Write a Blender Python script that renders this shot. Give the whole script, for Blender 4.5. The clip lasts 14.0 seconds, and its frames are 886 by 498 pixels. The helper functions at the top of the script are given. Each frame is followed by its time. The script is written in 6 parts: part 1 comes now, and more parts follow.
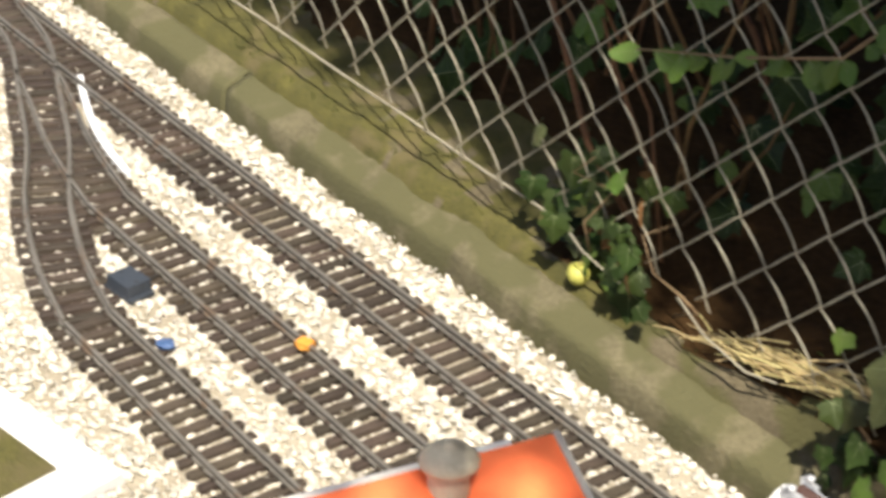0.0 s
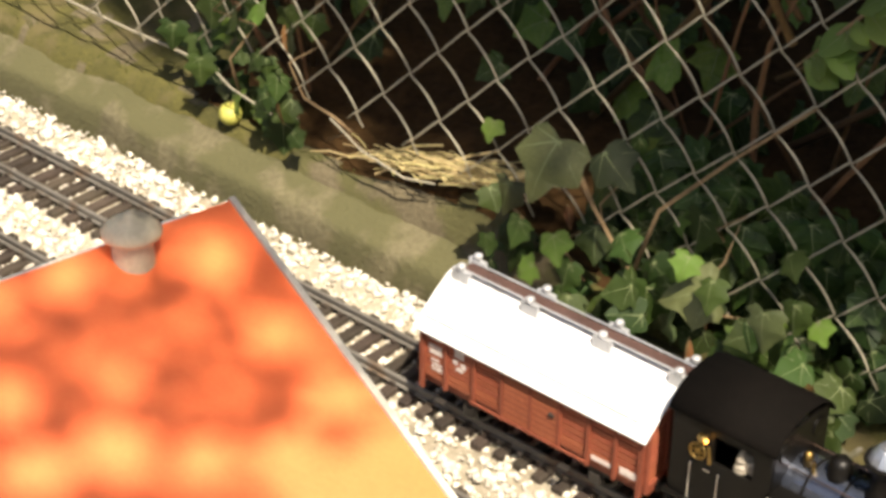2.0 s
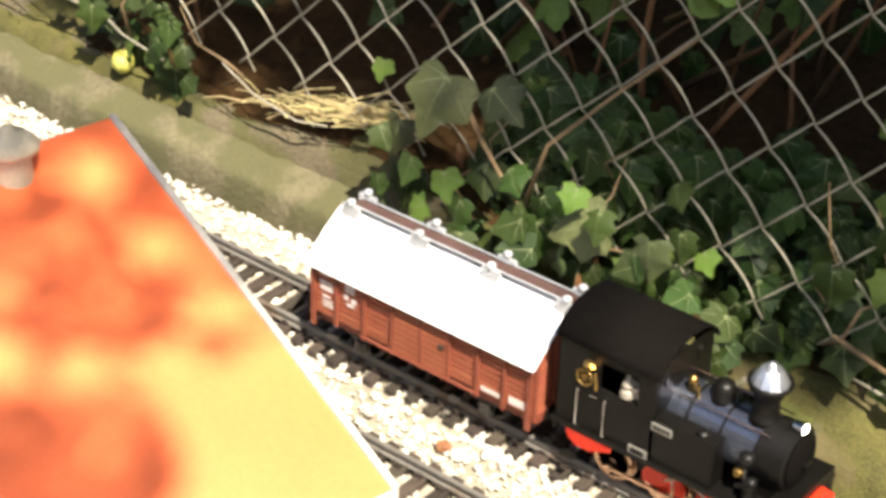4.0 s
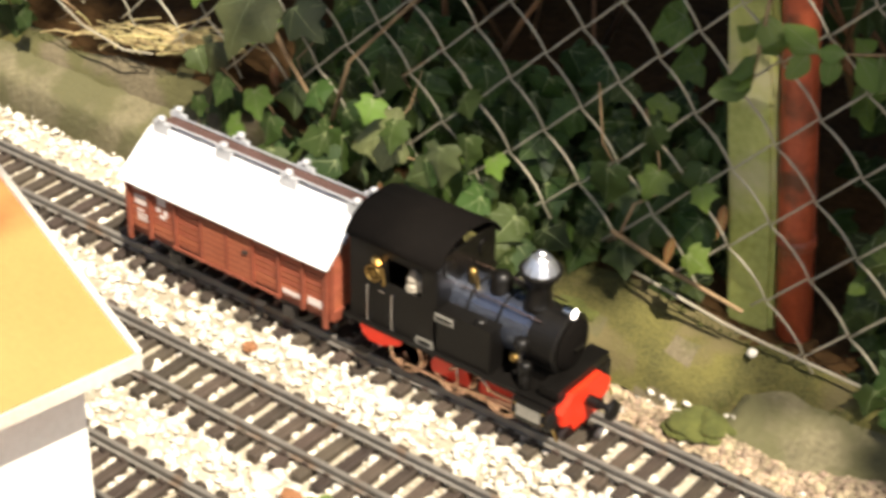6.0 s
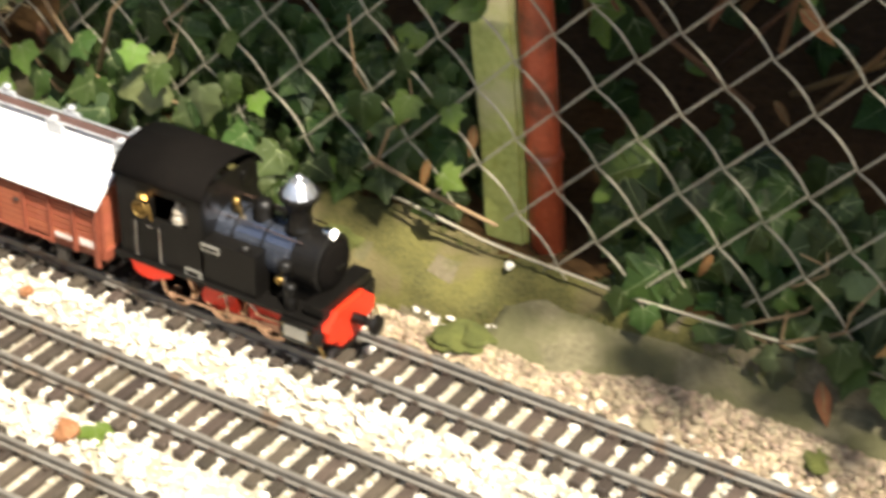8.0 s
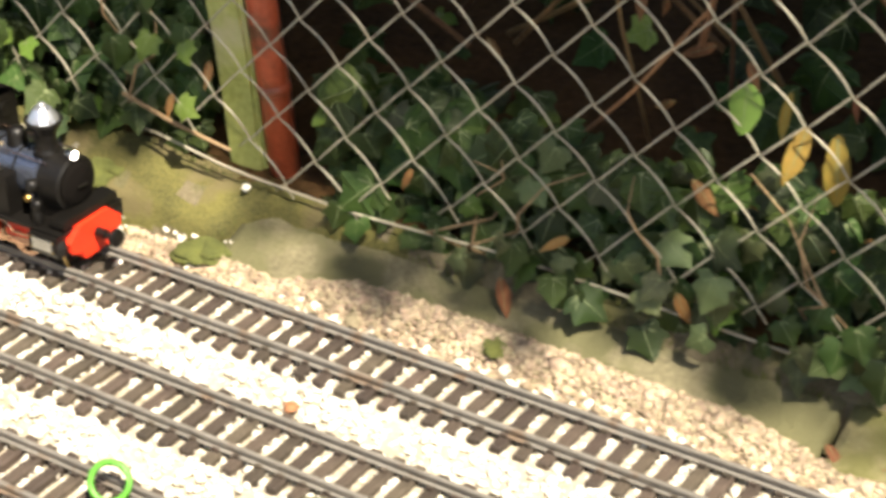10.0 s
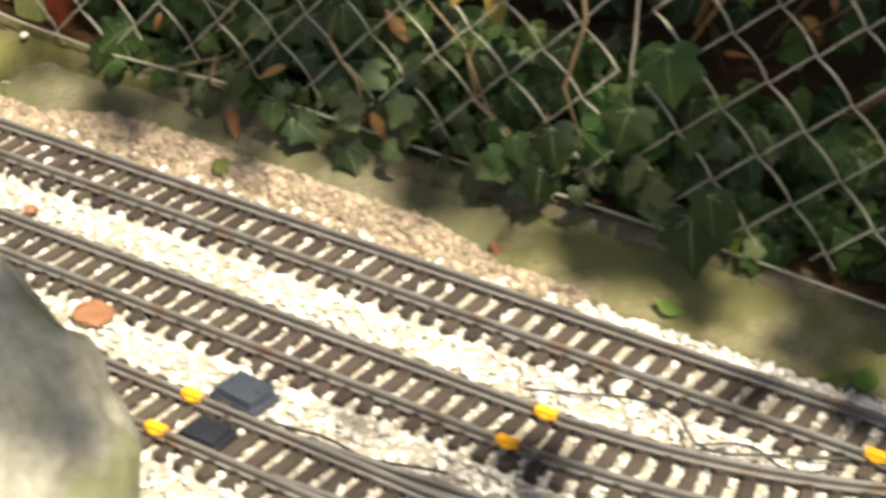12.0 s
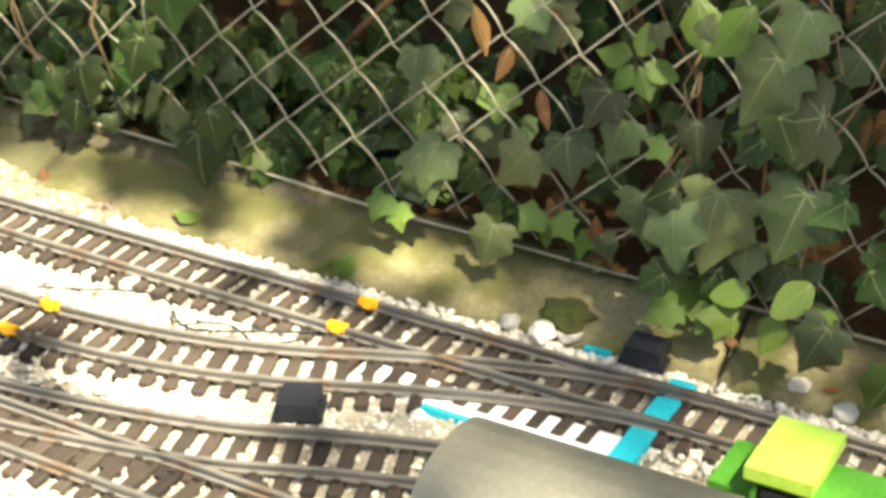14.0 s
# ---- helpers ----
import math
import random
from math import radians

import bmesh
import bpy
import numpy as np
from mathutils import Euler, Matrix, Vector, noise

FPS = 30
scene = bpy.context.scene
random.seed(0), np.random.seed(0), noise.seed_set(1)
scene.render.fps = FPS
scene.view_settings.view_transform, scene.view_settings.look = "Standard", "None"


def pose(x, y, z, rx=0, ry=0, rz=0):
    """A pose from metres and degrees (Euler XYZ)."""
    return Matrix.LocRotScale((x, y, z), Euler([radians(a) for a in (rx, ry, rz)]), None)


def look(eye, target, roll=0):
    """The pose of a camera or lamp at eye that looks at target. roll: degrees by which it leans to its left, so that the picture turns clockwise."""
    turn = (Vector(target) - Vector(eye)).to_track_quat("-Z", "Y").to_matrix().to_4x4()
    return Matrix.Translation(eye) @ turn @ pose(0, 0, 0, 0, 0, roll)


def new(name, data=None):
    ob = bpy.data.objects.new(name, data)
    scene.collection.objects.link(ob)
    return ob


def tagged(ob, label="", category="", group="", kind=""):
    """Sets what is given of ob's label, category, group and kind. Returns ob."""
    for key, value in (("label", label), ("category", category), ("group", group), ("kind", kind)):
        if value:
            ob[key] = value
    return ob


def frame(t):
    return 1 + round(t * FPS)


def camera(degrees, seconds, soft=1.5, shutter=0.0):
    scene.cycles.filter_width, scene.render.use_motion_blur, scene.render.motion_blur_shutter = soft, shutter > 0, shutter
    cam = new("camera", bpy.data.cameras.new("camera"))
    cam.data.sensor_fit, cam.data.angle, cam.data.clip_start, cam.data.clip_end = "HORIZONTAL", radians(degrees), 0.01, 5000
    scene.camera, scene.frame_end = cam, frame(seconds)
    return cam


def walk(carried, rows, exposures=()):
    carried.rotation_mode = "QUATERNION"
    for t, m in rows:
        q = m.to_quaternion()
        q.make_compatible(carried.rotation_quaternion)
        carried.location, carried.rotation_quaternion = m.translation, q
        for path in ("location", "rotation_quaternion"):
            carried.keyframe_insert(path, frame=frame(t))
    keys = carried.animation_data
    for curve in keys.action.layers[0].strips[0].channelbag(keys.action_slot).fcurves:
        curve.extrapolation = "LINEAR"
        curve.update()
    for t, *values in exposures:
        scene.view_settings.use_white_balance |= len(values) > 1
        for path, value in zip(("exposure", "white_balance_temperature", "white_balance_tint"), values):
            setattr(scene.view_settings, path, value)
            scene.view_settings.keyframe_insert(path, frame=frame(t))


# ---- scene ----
# Camera exposure and white balance along the shot: seconds, stops, kelvin, tint.
EXPOSURES = [(0.0, 0.88, 6500, 10), (1.0, 0.98, 6600, 8), (1.5, 0.98, 7200, 12), (2.0, 1.02, 7100, 11), (4.5, 1.45, 6700, 10), (5.5, 1.42, 6800, 10), (6.0, 1.22, 6900, 11), (6.5, 1.38, 6800, 10), (7.0, 1.5, 6700, 9), (8.0, 1.48, 6700, 8), (11.5, 1.8, 7000, 10), (12.0, 1.25, 6700, 8), (12.5, 0.85, 6600, 6), (13.0, 1.2, 6850, 5), (13.5, 1.75, 7000, 3), (14.0, 2.25, 7200, 3)]
cam = camera(26.03, 14.0, soft=3.6, shutter=0.45)
walk(cam, [
    (0.0, look((0.2612, -0.9182, 1.0106), (-0.7040, -0.1965, 0.2982), 1.56)),
    (0.3, look((0.2786, -0.9325, 0.9896), (-0.6609, -0.1723, 0.2829), 2.56)),
    (0.5, look((0.2838, -0.9510, 0.9732), (-0.6280, -0.1563, 0.2681), 1.42)),
    (1.0, look((0.2901, -0.9935, 0.9543), (-0.5609, -0.1380, 0.2444), 2.22)),
    (1.5, look((0.3049, -0.9898, 0.9402), (-0.4947, -0.1053, 0.2066), 1.28)),
    (2.0, look((0.3156, -0.9829, 0.9333), (-0.4615, -0.0838, 0.1932), 0.88)),
    (2.2, look((0.3191, -0.9812, 0.9341), (-0.4573, -0.0818, 0.1937), 0.73)),
    (4.3, look((0.3615, -0.9921, 0.8897), (-0.3567, -0.0470, 0.1476), 1.71)),
    (4.5, look((0.3692, -0.9910, 0.8867), (-0.3408, -0.0430, 0.1402), 1.31)),
    (5.0, look((0.3894, -0.9988, 0.8806), (-0.3080, -0.0433, 0.1318), 1.27)),
    (5.5, look((0.4490, -0.9950, 0.8733), (-0.2666, -0.0540, 0.1233), 0.01)),
    (6.0, look((0.5163, -0.9838, 0.8842), (-0.1923, -0.0367, 0.1353), 1.26)),
    (6.5, look((0.5466, -0.9887, 0.8758), (-0.1456, -0.0215, 0.1372), 1.09)),
    (7.0, look((0.5615, -0.9977, 0.8756), (-0.1281, -0.0223, 0.1455), 0.25)),
    (7.5, look((0.5722, -1.0040, 0.8656), (-0.0830, -0.0077, 0.1320), 0.52)),
    (8.0, look((0.6128, -1.0168, 0.8646), (-0.0005, -0.0020, 0.1201), 1.03)),
    (8.2, look((0.6298, -1.0239, 0.8666), (0.0299, -0.0040, 0.1183), 2.12)),
    (10.3, look((0.9914, -1.0611, 0.8581), (0.3461, -0.0383, 0.1527), -0.53)),
    (10.5, look((1.0231, -1.0747, 0.8567), (0.3909, -0.0348, 0.1648), -0.86)),
    (11.0, look((1.0974, -1.1333, 0.8490), (0.4472, -0.0797, 0.1953), -1.39)),
    (11.5, look((1.1848, -1.1471, 0.8274), (0.5792, -0.0778, 0.1568), 0.14)),
    (12.0, look((1.2868, -1.1179, 0.8075), (0.6278, -0.1024, 0.1044), 0.29)),
    (12.5, look((1.3851, -1.0997, 0.7933), (0.7688, -0.0620, 0.0839), 1.99)),
    (13.0, look((1.4273, -1.1063, 0.7828), (0.9308, -0.0062, 0.0733), 2.56)),
    (13.5, look((1.5348, -1.1267, 0.7752), (1.0203, -0.0199, 0.0895), 1.66)),
    (14.0, look((1.6579, -1.1355, 0.7861), (1.0619, -0.0597, 0.1171), 0.06)),
], exposures=EXPOSURES)


# ---- light ----
world = bpy.data.worlds.new("sky")
scene.world = world
world.use_nodes = True
wn = world.node_tree.nodes
sky = wn.new("ShaderNodeTexSky")
sky.sky_type = "NISHITA"
sky.sun_disc = False
sky.dust_density = 2.5
SUN_EL, SUN_AZ = 57.0, 122.0      # height and compass bearing (0 = +y, clockwise), degrees
sky.sun_elevation = radians(SUN_EL)
sky.sun_rotation = radians(SUN_AZ)
wn["Background"].inputs["Strength"].default_value = 0.072
world.node_tree.links.new(sky.outputs["Color"], wn["Background"].inputs["Color"])
sun_data = bpy.data.lights.new("sun", "SUN")
sun_data.energy = 5.0
sun_data.angle = radians(0.55)
sun_data.color = (1.0, 0.93, 0.81)
sun = new("sun", sun_data)
sd = Vector((math.sin(radians(SUN_AZ)) * math.cos(radians(SUN_EL)), math.cos(radians(SUN_AZ)) * math.cos(radians(SUN_EL)), math.sin(radians(SUN_EL))))
sun.matrix_world = look(sd * 20, (0, 0, 0))


# ---- materials ----
def material(name, dark, light, rough=0.7, fine=400.0, coarse=30.0, bump=0.3, metal=0.0, spread=0.0, spec=0.4,
             stain=None, stain_scale=8.0, stain_amount=0.5, sheet=0.0, coat=0.0):
    """A surface with two scales of colour noise, relief, optional stains and a tint that differs from piece to piece."""
    m = bpy.data.materials.new(name)
    m.use_nodes = True
    nt = m.node_tree
    n, l = nt.nodes, nt.links
    bsdf = n["Principled BSDF"]
    co = n.new("ShaderNodeTexCoord")
    na, nb = n.new("ShaderNodeTexNoise"), n.new("ShaderNodeTexNoise")
    na.inputs["Scale"].default_value, nb.inputs["Scale"].default_value = fine, coarse
    na.inputs["Detail"].default_value = nb.inputs["Detail"].default_value = 4
    l.new(co.outputs["Object"], na.inputs["Vector"])
    l.new(co.outputs["Object"], nb.inputs["Vector"])
    add = n.new("ShaderNodeMath"); add.operation = "ADD"
    l.new(na.outputs["Fac"], add.inputs[0]); l.new(nb.outputs["Fac"], add.inputs[1])
    half = n.new("ShaderNodeMapRange")
    half.inputs["From Min"].default_value, half.inputs["From Max"].default_value = 0.65, 1.35
    l.new(add.outputs[0], half.inputs["Value"])
    mix = n.new("ShaderNodeMix"); mix.data_type = "RGBA"
    mix.inputs["A"].default_value, mix.inputs["B"].default_value = (*dark, 1), (*light, 1)
    l.new(half.outputs["Result"], mix.inputs["Factor"])
    colour = mix.outputs["Result"]
    if stain:
        ns = n.new("ShaderNodeTexNoise"); ns.inputs["Scale"].default_value = stain_scale; ns.inputs["Detail"].default_value = 6
        l.new(co.outputs["Object"], ns.inputs["Vector"])
        mr = n.new("ShaderNodeMapRange")
        mr.inputs["From Min"].default_value, mr.inputs["From Max"].default_value = 0.62 - 0.3 * stain_amount, 0.72 - 0.3 * stain_amount
        l.new(ns.outputs["Fac"], mr.inputs["Value"])
        ms = n.new("ShaderNodeMix"); ms.data_type = "RGBA"
        l.new(mr.outputs["Result"], ms.inputs["Factor"]); l.new(colour, ms.inputs["A"])
        ms.inputs["B"].default_value = (*stain, 1)
        colour = ms.outputs["Result"]
    if spread:
        oi = n.new("ShaderNodeObjectInfo")
        geo = n.new("ShaderNodeNewGeometry")
        s = n.new("ShaderNodeMath"); s.operation = "ADD"
        l.new(oi.outputs["Random"], s.inputs[0]); l.new(geo.outputs["Random Per Island"], s.inputs[1])
        f = n.new("ShaderNodeMath"); f.operation = "FRACT"; l.new(s.outputs[0], f.inputs[0])
        hsv = n.new("ShaderNodeHueSaturation")
        v = n.new("ShaderNodeMapRange"); v.inputs["To Min"].default_value, v.inputs["To Max"].default_value = 1 - spread, 1 + spread
        l.new(f.outputs[0], v.inputs["Value"]); l.new(v.outputs["Result"], hsv.inputs["Value"])
        h = n.new("ShaderNodeMapRange"); h.inputs["To Min"].default_value, h.inputs["To Max"].default_value = 0.5 - 0.05 * spread, 0.5 + 0.05 * spread
        f2 = n.new("ShaderNodeMath"); f2.operation = "MULTIPLY"; f2.inputs[1].default_value = 7.13; l.new(f.outputs[0], f2.inputs[0])
        f3 = n.new("ShaderNodeMath"); f3.operation = "FRACT"; l.new(f2.outputs[0], f3.inputs[0])
        l.new(f3.outputs[0], h.inputs["Value"]); l.new(h.outputs["Result"], hsv.inputs["Hue"])
        l.new(colour, hsv.inputs["Color"])
        colour = hsv.outputs["Color"]
    l.new(colour, bsdf.inputs["Base Color"])
    bsdf.inputs["Roughness"].default_value = rough
    bsdf.inputs["Metallic"].default_value = metal
    bsdf.inputs["Specular IOR Level"].default_value = spec
    bsdf.inputs["Coat Weight"].default_value = coat
    rr = n.new("ShaderNodeMapRange")
    rr.inputs["To Min"].default_value, rr.inputs["To Max"].default_value = max(rough - 0.12, 0.03), min(rough + 0.12, 1)
    l.new(nb.outputs["Fac"], rr.inputs["Value"]); l.new(rr.outputs["Result"], bsdf.inputs["Roughness"])
    if bump:
        b = n.new("ShaderNodeBump")
        b.inputs["Strength"].default_value, b.inputs["Distance"].default_value = bump, 0.002
        l.new(na.outputs["Fac"], b.inputs["Height"]); l.new(b.outputs["Normal"], bsdf.inputs["Normal"])
    if sheet:
        t = n.new("ShaderNodeBsdfTranslucent"); l.new(colour, t.inputs["Color"])
        ms2 = n.new("ShaderNodeMixShader"); ms2.inputs["Fac"].default_value = sheet
        l.new(bsdf.outputs["BSDF"], ms2.inputs[1]); l.new(t.outputs["BSDF"], ms2.inputs[2])
        l.new(ms2.outputs["Shader"], n["Material Output"].inputs["Surface"])
    return m


M_GRAVEL = material("limestone_gravel", (0.46, 0.415, 0.335), (0.75, 0.71, 0.62), 0.85, 900, 60, 0.3, spread=0.32)
M_BED = material("gravel_bed", (0.20, 0.17, 0.12), (0.46, 0.41, 0.32), 0.9, 260, 12, 0.9)
M_SLEEPER = material("sleeper_plastic", (0.030, 0.022, 0.016), (0.070, 0.052, 0.038), 0.7, 500, 40, 0.5, spread=0.35)
M_RAIL = material("weathered_rail", (0.105, 0.094, 0.080), (0.20, 0.185, 0.162), 0.5, 700, 20, 0.2, metal=0.15, stain=(0.14, 0.10, 0.07), stain_scale=30, stain_amount=0.2)
M_CONCRETE = material("old_concrete", (0.080, 0.069, 0.037), (0.176, 0.152, 0.087), 0.9, 190, 22, 1.0, stain=(0.088, 0.082, 0.036), stain_scale=17, stain_amount=0.7)
M_MOSS = material("mossy_bank", (0.032, 0.031, 0.007), (0.126, 0.112, 0.029), 0.95, 420, 24, 1.0, stain=(0.108, 0.088, 0.036), stain_scale=19, stain_amount=0.32)
M_EARTH = material("stony_brown_earth", (0.066, 0.052, 0.028), (0.150, 0.124, 0.074), 0.95, 260, 26, 1.0, stain=(0.082, 0.076, 0.028), stain_scale=17, stain_amount=0.42)
M_DIRTY = material("earth_stained_chippings", (0.15, 0.11, 0.066), (0.39, 0.305, 0.21), 0.9, 900, 60, 0.3, spread=0.4)
M_SLAB_PALE = material("pale_concrete_slab", (0.14, 0.125, 0.095), (0.30, 0.275, 0.22), 0.9, 220, 22, 0.9, stain=(0.12, 0.112, 0.07), stain_scale=30, stain_amount=0.3)
# concrete copy, lighter and warmer to make up for shade on the right kerb
M_KERB_BRIGHT = material("brightened_sandy_kerb", (0.135, 0.115, 0.052), (0.25, 0.215, 0.112), 0.9, 220, 22, 0.9, stain=(0.115, 0.108, 0.036), stain_scale=14, stain_amount=0.55)
M_CUSHION = material("moss_cushion", (0.040, 0.048, 0.009), (0.110, 0.116, 0.026), 0.95, 700, 60, 1.0)
M_SOIL = material("garden_soil", (0.035, 0.026, 0.016), (0.10, 0.075, 0.045), 0.95, 120, 9, 1.0)
# brown soil, darkened so that the depth of the hedge reads as shade
M_MOULD = material("shade_dark_leaf_mould", (0.024, 0.013, 0.005), (0.066, 0.036, 0.014), 0.95, 120, 14, 1.0, spec=0.08)
M_WIRE = material("galvanised_wire", (0.29, 0.258, 0.19), (0.50, 0.455, 0.345), 0.5, 900, 40, 0.1, metal=0.25)
M_IVY = material("ivy_leaf", (0.013, 0.027, 0.005), (0.042, 0.068, 0.014), 0.5, 260, 50, 0.25, spread=0.5, sheet=0.15, spec=0.24)
# paler ivy copy: soft light and sheen put into the colour, besides dust
M_IVY_PALE = material("soft_lit_dusty_ivy_leaf", (0.041, 0.058, 0.019), (0.112, 0.132, 0.052), 0.42, 240, 36, 0.3, spread=0.6, sheet=0.15, spec=0.35)
M_IVY_YOUNG = material("young_ivy_leaf", (0.075, 0.135, 0.018), (0.15, 0.22, 0.04), 0.5, 260, 50, 0.2, spread=0.25, sheet=0.3)
M_LEAF_DEAD = material("dead_leaf", (0.10, 0.042, 0.013), (0.24, 0.105, 0.035), 0.8, 260, 50, 0.3, spread=0.4)
M_LEAF_SERE = material("yellowing_leaf", (0.15, 0.13, 0.022), (0.30, 0.17, 0.03), 0.6, 60, 25, 0.25, spread=0.3, sheet=0.3)
M_STEM = material("ivy_stem", (0.16, 0.10, 0.05), (0.33, 0.225, 0.12), 0.8, 300, 40, 0.4)
M_TWIG = material("red_brown_twig", (0.085, 0.044, 0.017), (0.20, 0.105, 0.042), 0.8, 300, 40, 0.4, spread=0.3)
M_VEIN = material("leaf_vein", (0.14, 0.165, 0.075), (0.23, 0.26, 0.12), 0.6, 300, 40, 0.1)
M_STRAW = material("dry_straw", (0.45, 0.36, 0.16), (0.68, 0.56, 0.28), 0.8, 300, 40, 0.2, spread=0.3)
M_POST_GREEN = material("algae_covered_post", (0.26, 0.285, 0.065), (0.46, 0.475, 0.16), 0.8, 150, 12, 0.5, stain=(0.46, 0.43, 0.23), stain_scale=14, stain_amount=0.35)
M_POST_RED = material("red_painted_steel", (0.32, 0.062, 0.026), (0.48, 0.105, 0.045), 0.38, 200, 15, 0.2, stain=(0.13, 0.05, 0.025), stain_scale=20, stain_amount=0.35)


# ---- helpers ----
def mesh_of(bm, material, smooth=False, bevel=0.0):
    """Turns a bmesh into mesh data with one material."""
    if bevel:
        bmesh.ops.bevel(bm, geom=[e for e in bm.edges if e.calc_face_angle(0) > 0.5], offset=bevel, segments=2, affect="EDGES", clamp_overlap=True)
    bmesh.ops.recalc_face_normals(bm, faces=bm.faces)
    me = bpy.data.meshes.new("mesh")
    bm.to_mesh(me)
    bm.free()
    me.materials.append(material)
    if smooth:
        for p in me.polygons:
            p.use_smooth = True
    return me


def part(name, bm, material, parent, label="", smooth=False, bevel=0.0, at=None):
    ob = new(name, bm if isinstance(bm, bpy.types.Mesh) else mesh_of(bm, material, smooth, bevel))
    ob.parent = parent
    if at is not None:
        ob.matrix_basis = at
    if label:
        ob["label"] = label
    return ob


def thing(name, label, category, at=None, group="", kind=""):
    ob = new(name)
    ob.empty_display_size = 0.02
    if at is not None:
        ob.matrix_basis = at
    return tagged(ob, label, category, group, kind)


def box(bm, x0, x1, y0, y1, z0, z1, m=None):
    vs = [bm.verts.new((x, y, z)) for z in (z0, z1) for y in (y0, y1) for x in (x0, x1)]
    for f in ((0, 2, 3, 1), (4, 5, 7, 6), (0, 1, 5, 4), (2, 6, 7, 3), (0, 4, 6, 2), (1, 3, 7, 5)):
        bm.faces.new([vs[i] for i in f])
    if m is not None:
        bmesh.ops.transform(bm, matrix=m, verts=vs)
    return vs


def boxed(*a, m=None):
    bm = bmesh.new()
    box(bm, *a, m=m)
    return bm


def tube(bm, pts, r, sides=8, caps=True):
    """A round bar along points; r is one radius or a radius for each point."""
    pts = [Vector(p) for p in pts]
    rs = r if isinstance(r, (list, tuple)) else [r] * len(pts)
    rings, side = [], None
    for i, p in enumerate(pts):
        d = (pts[min(i + 1, len(pts) - 1)] - pts[max(i - 1, 0)]).normalized()
        if side is None:
            side = d.orthogonal().normalized()
        side = (side - d * side.dot(d)).normalized()
        up = d.cross(side)
        rings.append([bm.verts.new(p + rs[i] * (math.cos(a) * side + math.sin(a) * up)) for a in (2 * math.pi * k / sides for k in range(sides))])
    for a, b in zip(rings, rings[1:]):
        for k in range(sides):
            bm.faces.new((a[k], a[(k + 1) % sides], b[(k + 1) % sides], b[k]))
    if caps:
        bm.faces.new(rings[0][::-1])
        bm.faces.new(rings[-1])
    return bm


def lathe(bm, profile, axis="z", sides=24, at=(0, 0, 0)):
    """A turned body from (radius, height) pairs along an axis."""
    rings = []
    for r, h in profile:
        ring = []
        for k in range(sides):
            a = 2 * math.pi * k / sides
            u, v = max(r, 1e-5) * math.cos(a), max(r, 1e-5) * math.sin(a)
            p = {"z": (u, v, h), "x": (h, u, v), "y": (v, h, u)}[axis]
            ring.append(bm.verts.new(Vector(p) + Vector(at)))
        rings.append(ring)
    for a, b in zip(rings, rings[1:]):
        for k in range(sides):
            bm.faces.new((a[k], a[(k + 1) % sides], b[(k + 1) % sides], b[k]))
    bm.faces.new(rings[0][::-1])
    bm.faces.new(rings[-1])
    return bm


def sweep(bm, section, pts):
    """A section of (across, up) pairs carried along level points."""
    rings = []
    for i, p in enumerate(pts):
        d = (Vector(pts[min(i + 1, len(pts) - 1)]) - Vector(pts[max(i - 1, 0)])).normalized()
        s = Vector((-d.y, d.x, 0))
        rings.append([bm.verts.new(Vector(p) + s * a + Vector((0, 0, b))) for a, b in section])
    n = len(section)
    for a, b in zip(rings, rings[1:]):
        for k in range(n):
            bm.faces.new((a[k], a[(k + 1) % n], b[(k + 1) % n], b[k]))
    bm.faces.new(rings[0][::-1])
    bm.faces.new(rings[-1])
    return bm


def bumpy(x, y, s, seed=0.0):
    return noise.noise(Vector((x * s + seed, y * s - seed, seed * 0.7)))


# ---- ground ----
def wire_height(x):
    """Height at which the lower edge of the fence hangs."""
    return float(np.interp(x, [-3, -1.5, -1.0, -0.78, -0.58, -0.12, -0.03, 0.1, 0.25, 0.75, 0.9, 1.1, 2.5],
                           [0.10, 0.10, 0.093, 0.088, 0.076, 0.050, 0.036, 0.030, 0.036, 0.022, 0.015, 0.012, 0.012]))


def bank_height(x):
    """Height of the soil under the fence."""
    return float(np.interp(x, [-3, -1.2, -0.7, -0.45, -0.12, -0.03, 0.1, 0.25, 0.75, 0.9, 1.1, 2.5],
                           [0.052, 0.050, 0.046, 0.040, 0.042, 0.034, 0.029, 0.033, 0.022, 0.017, 0.015, 0.015]))


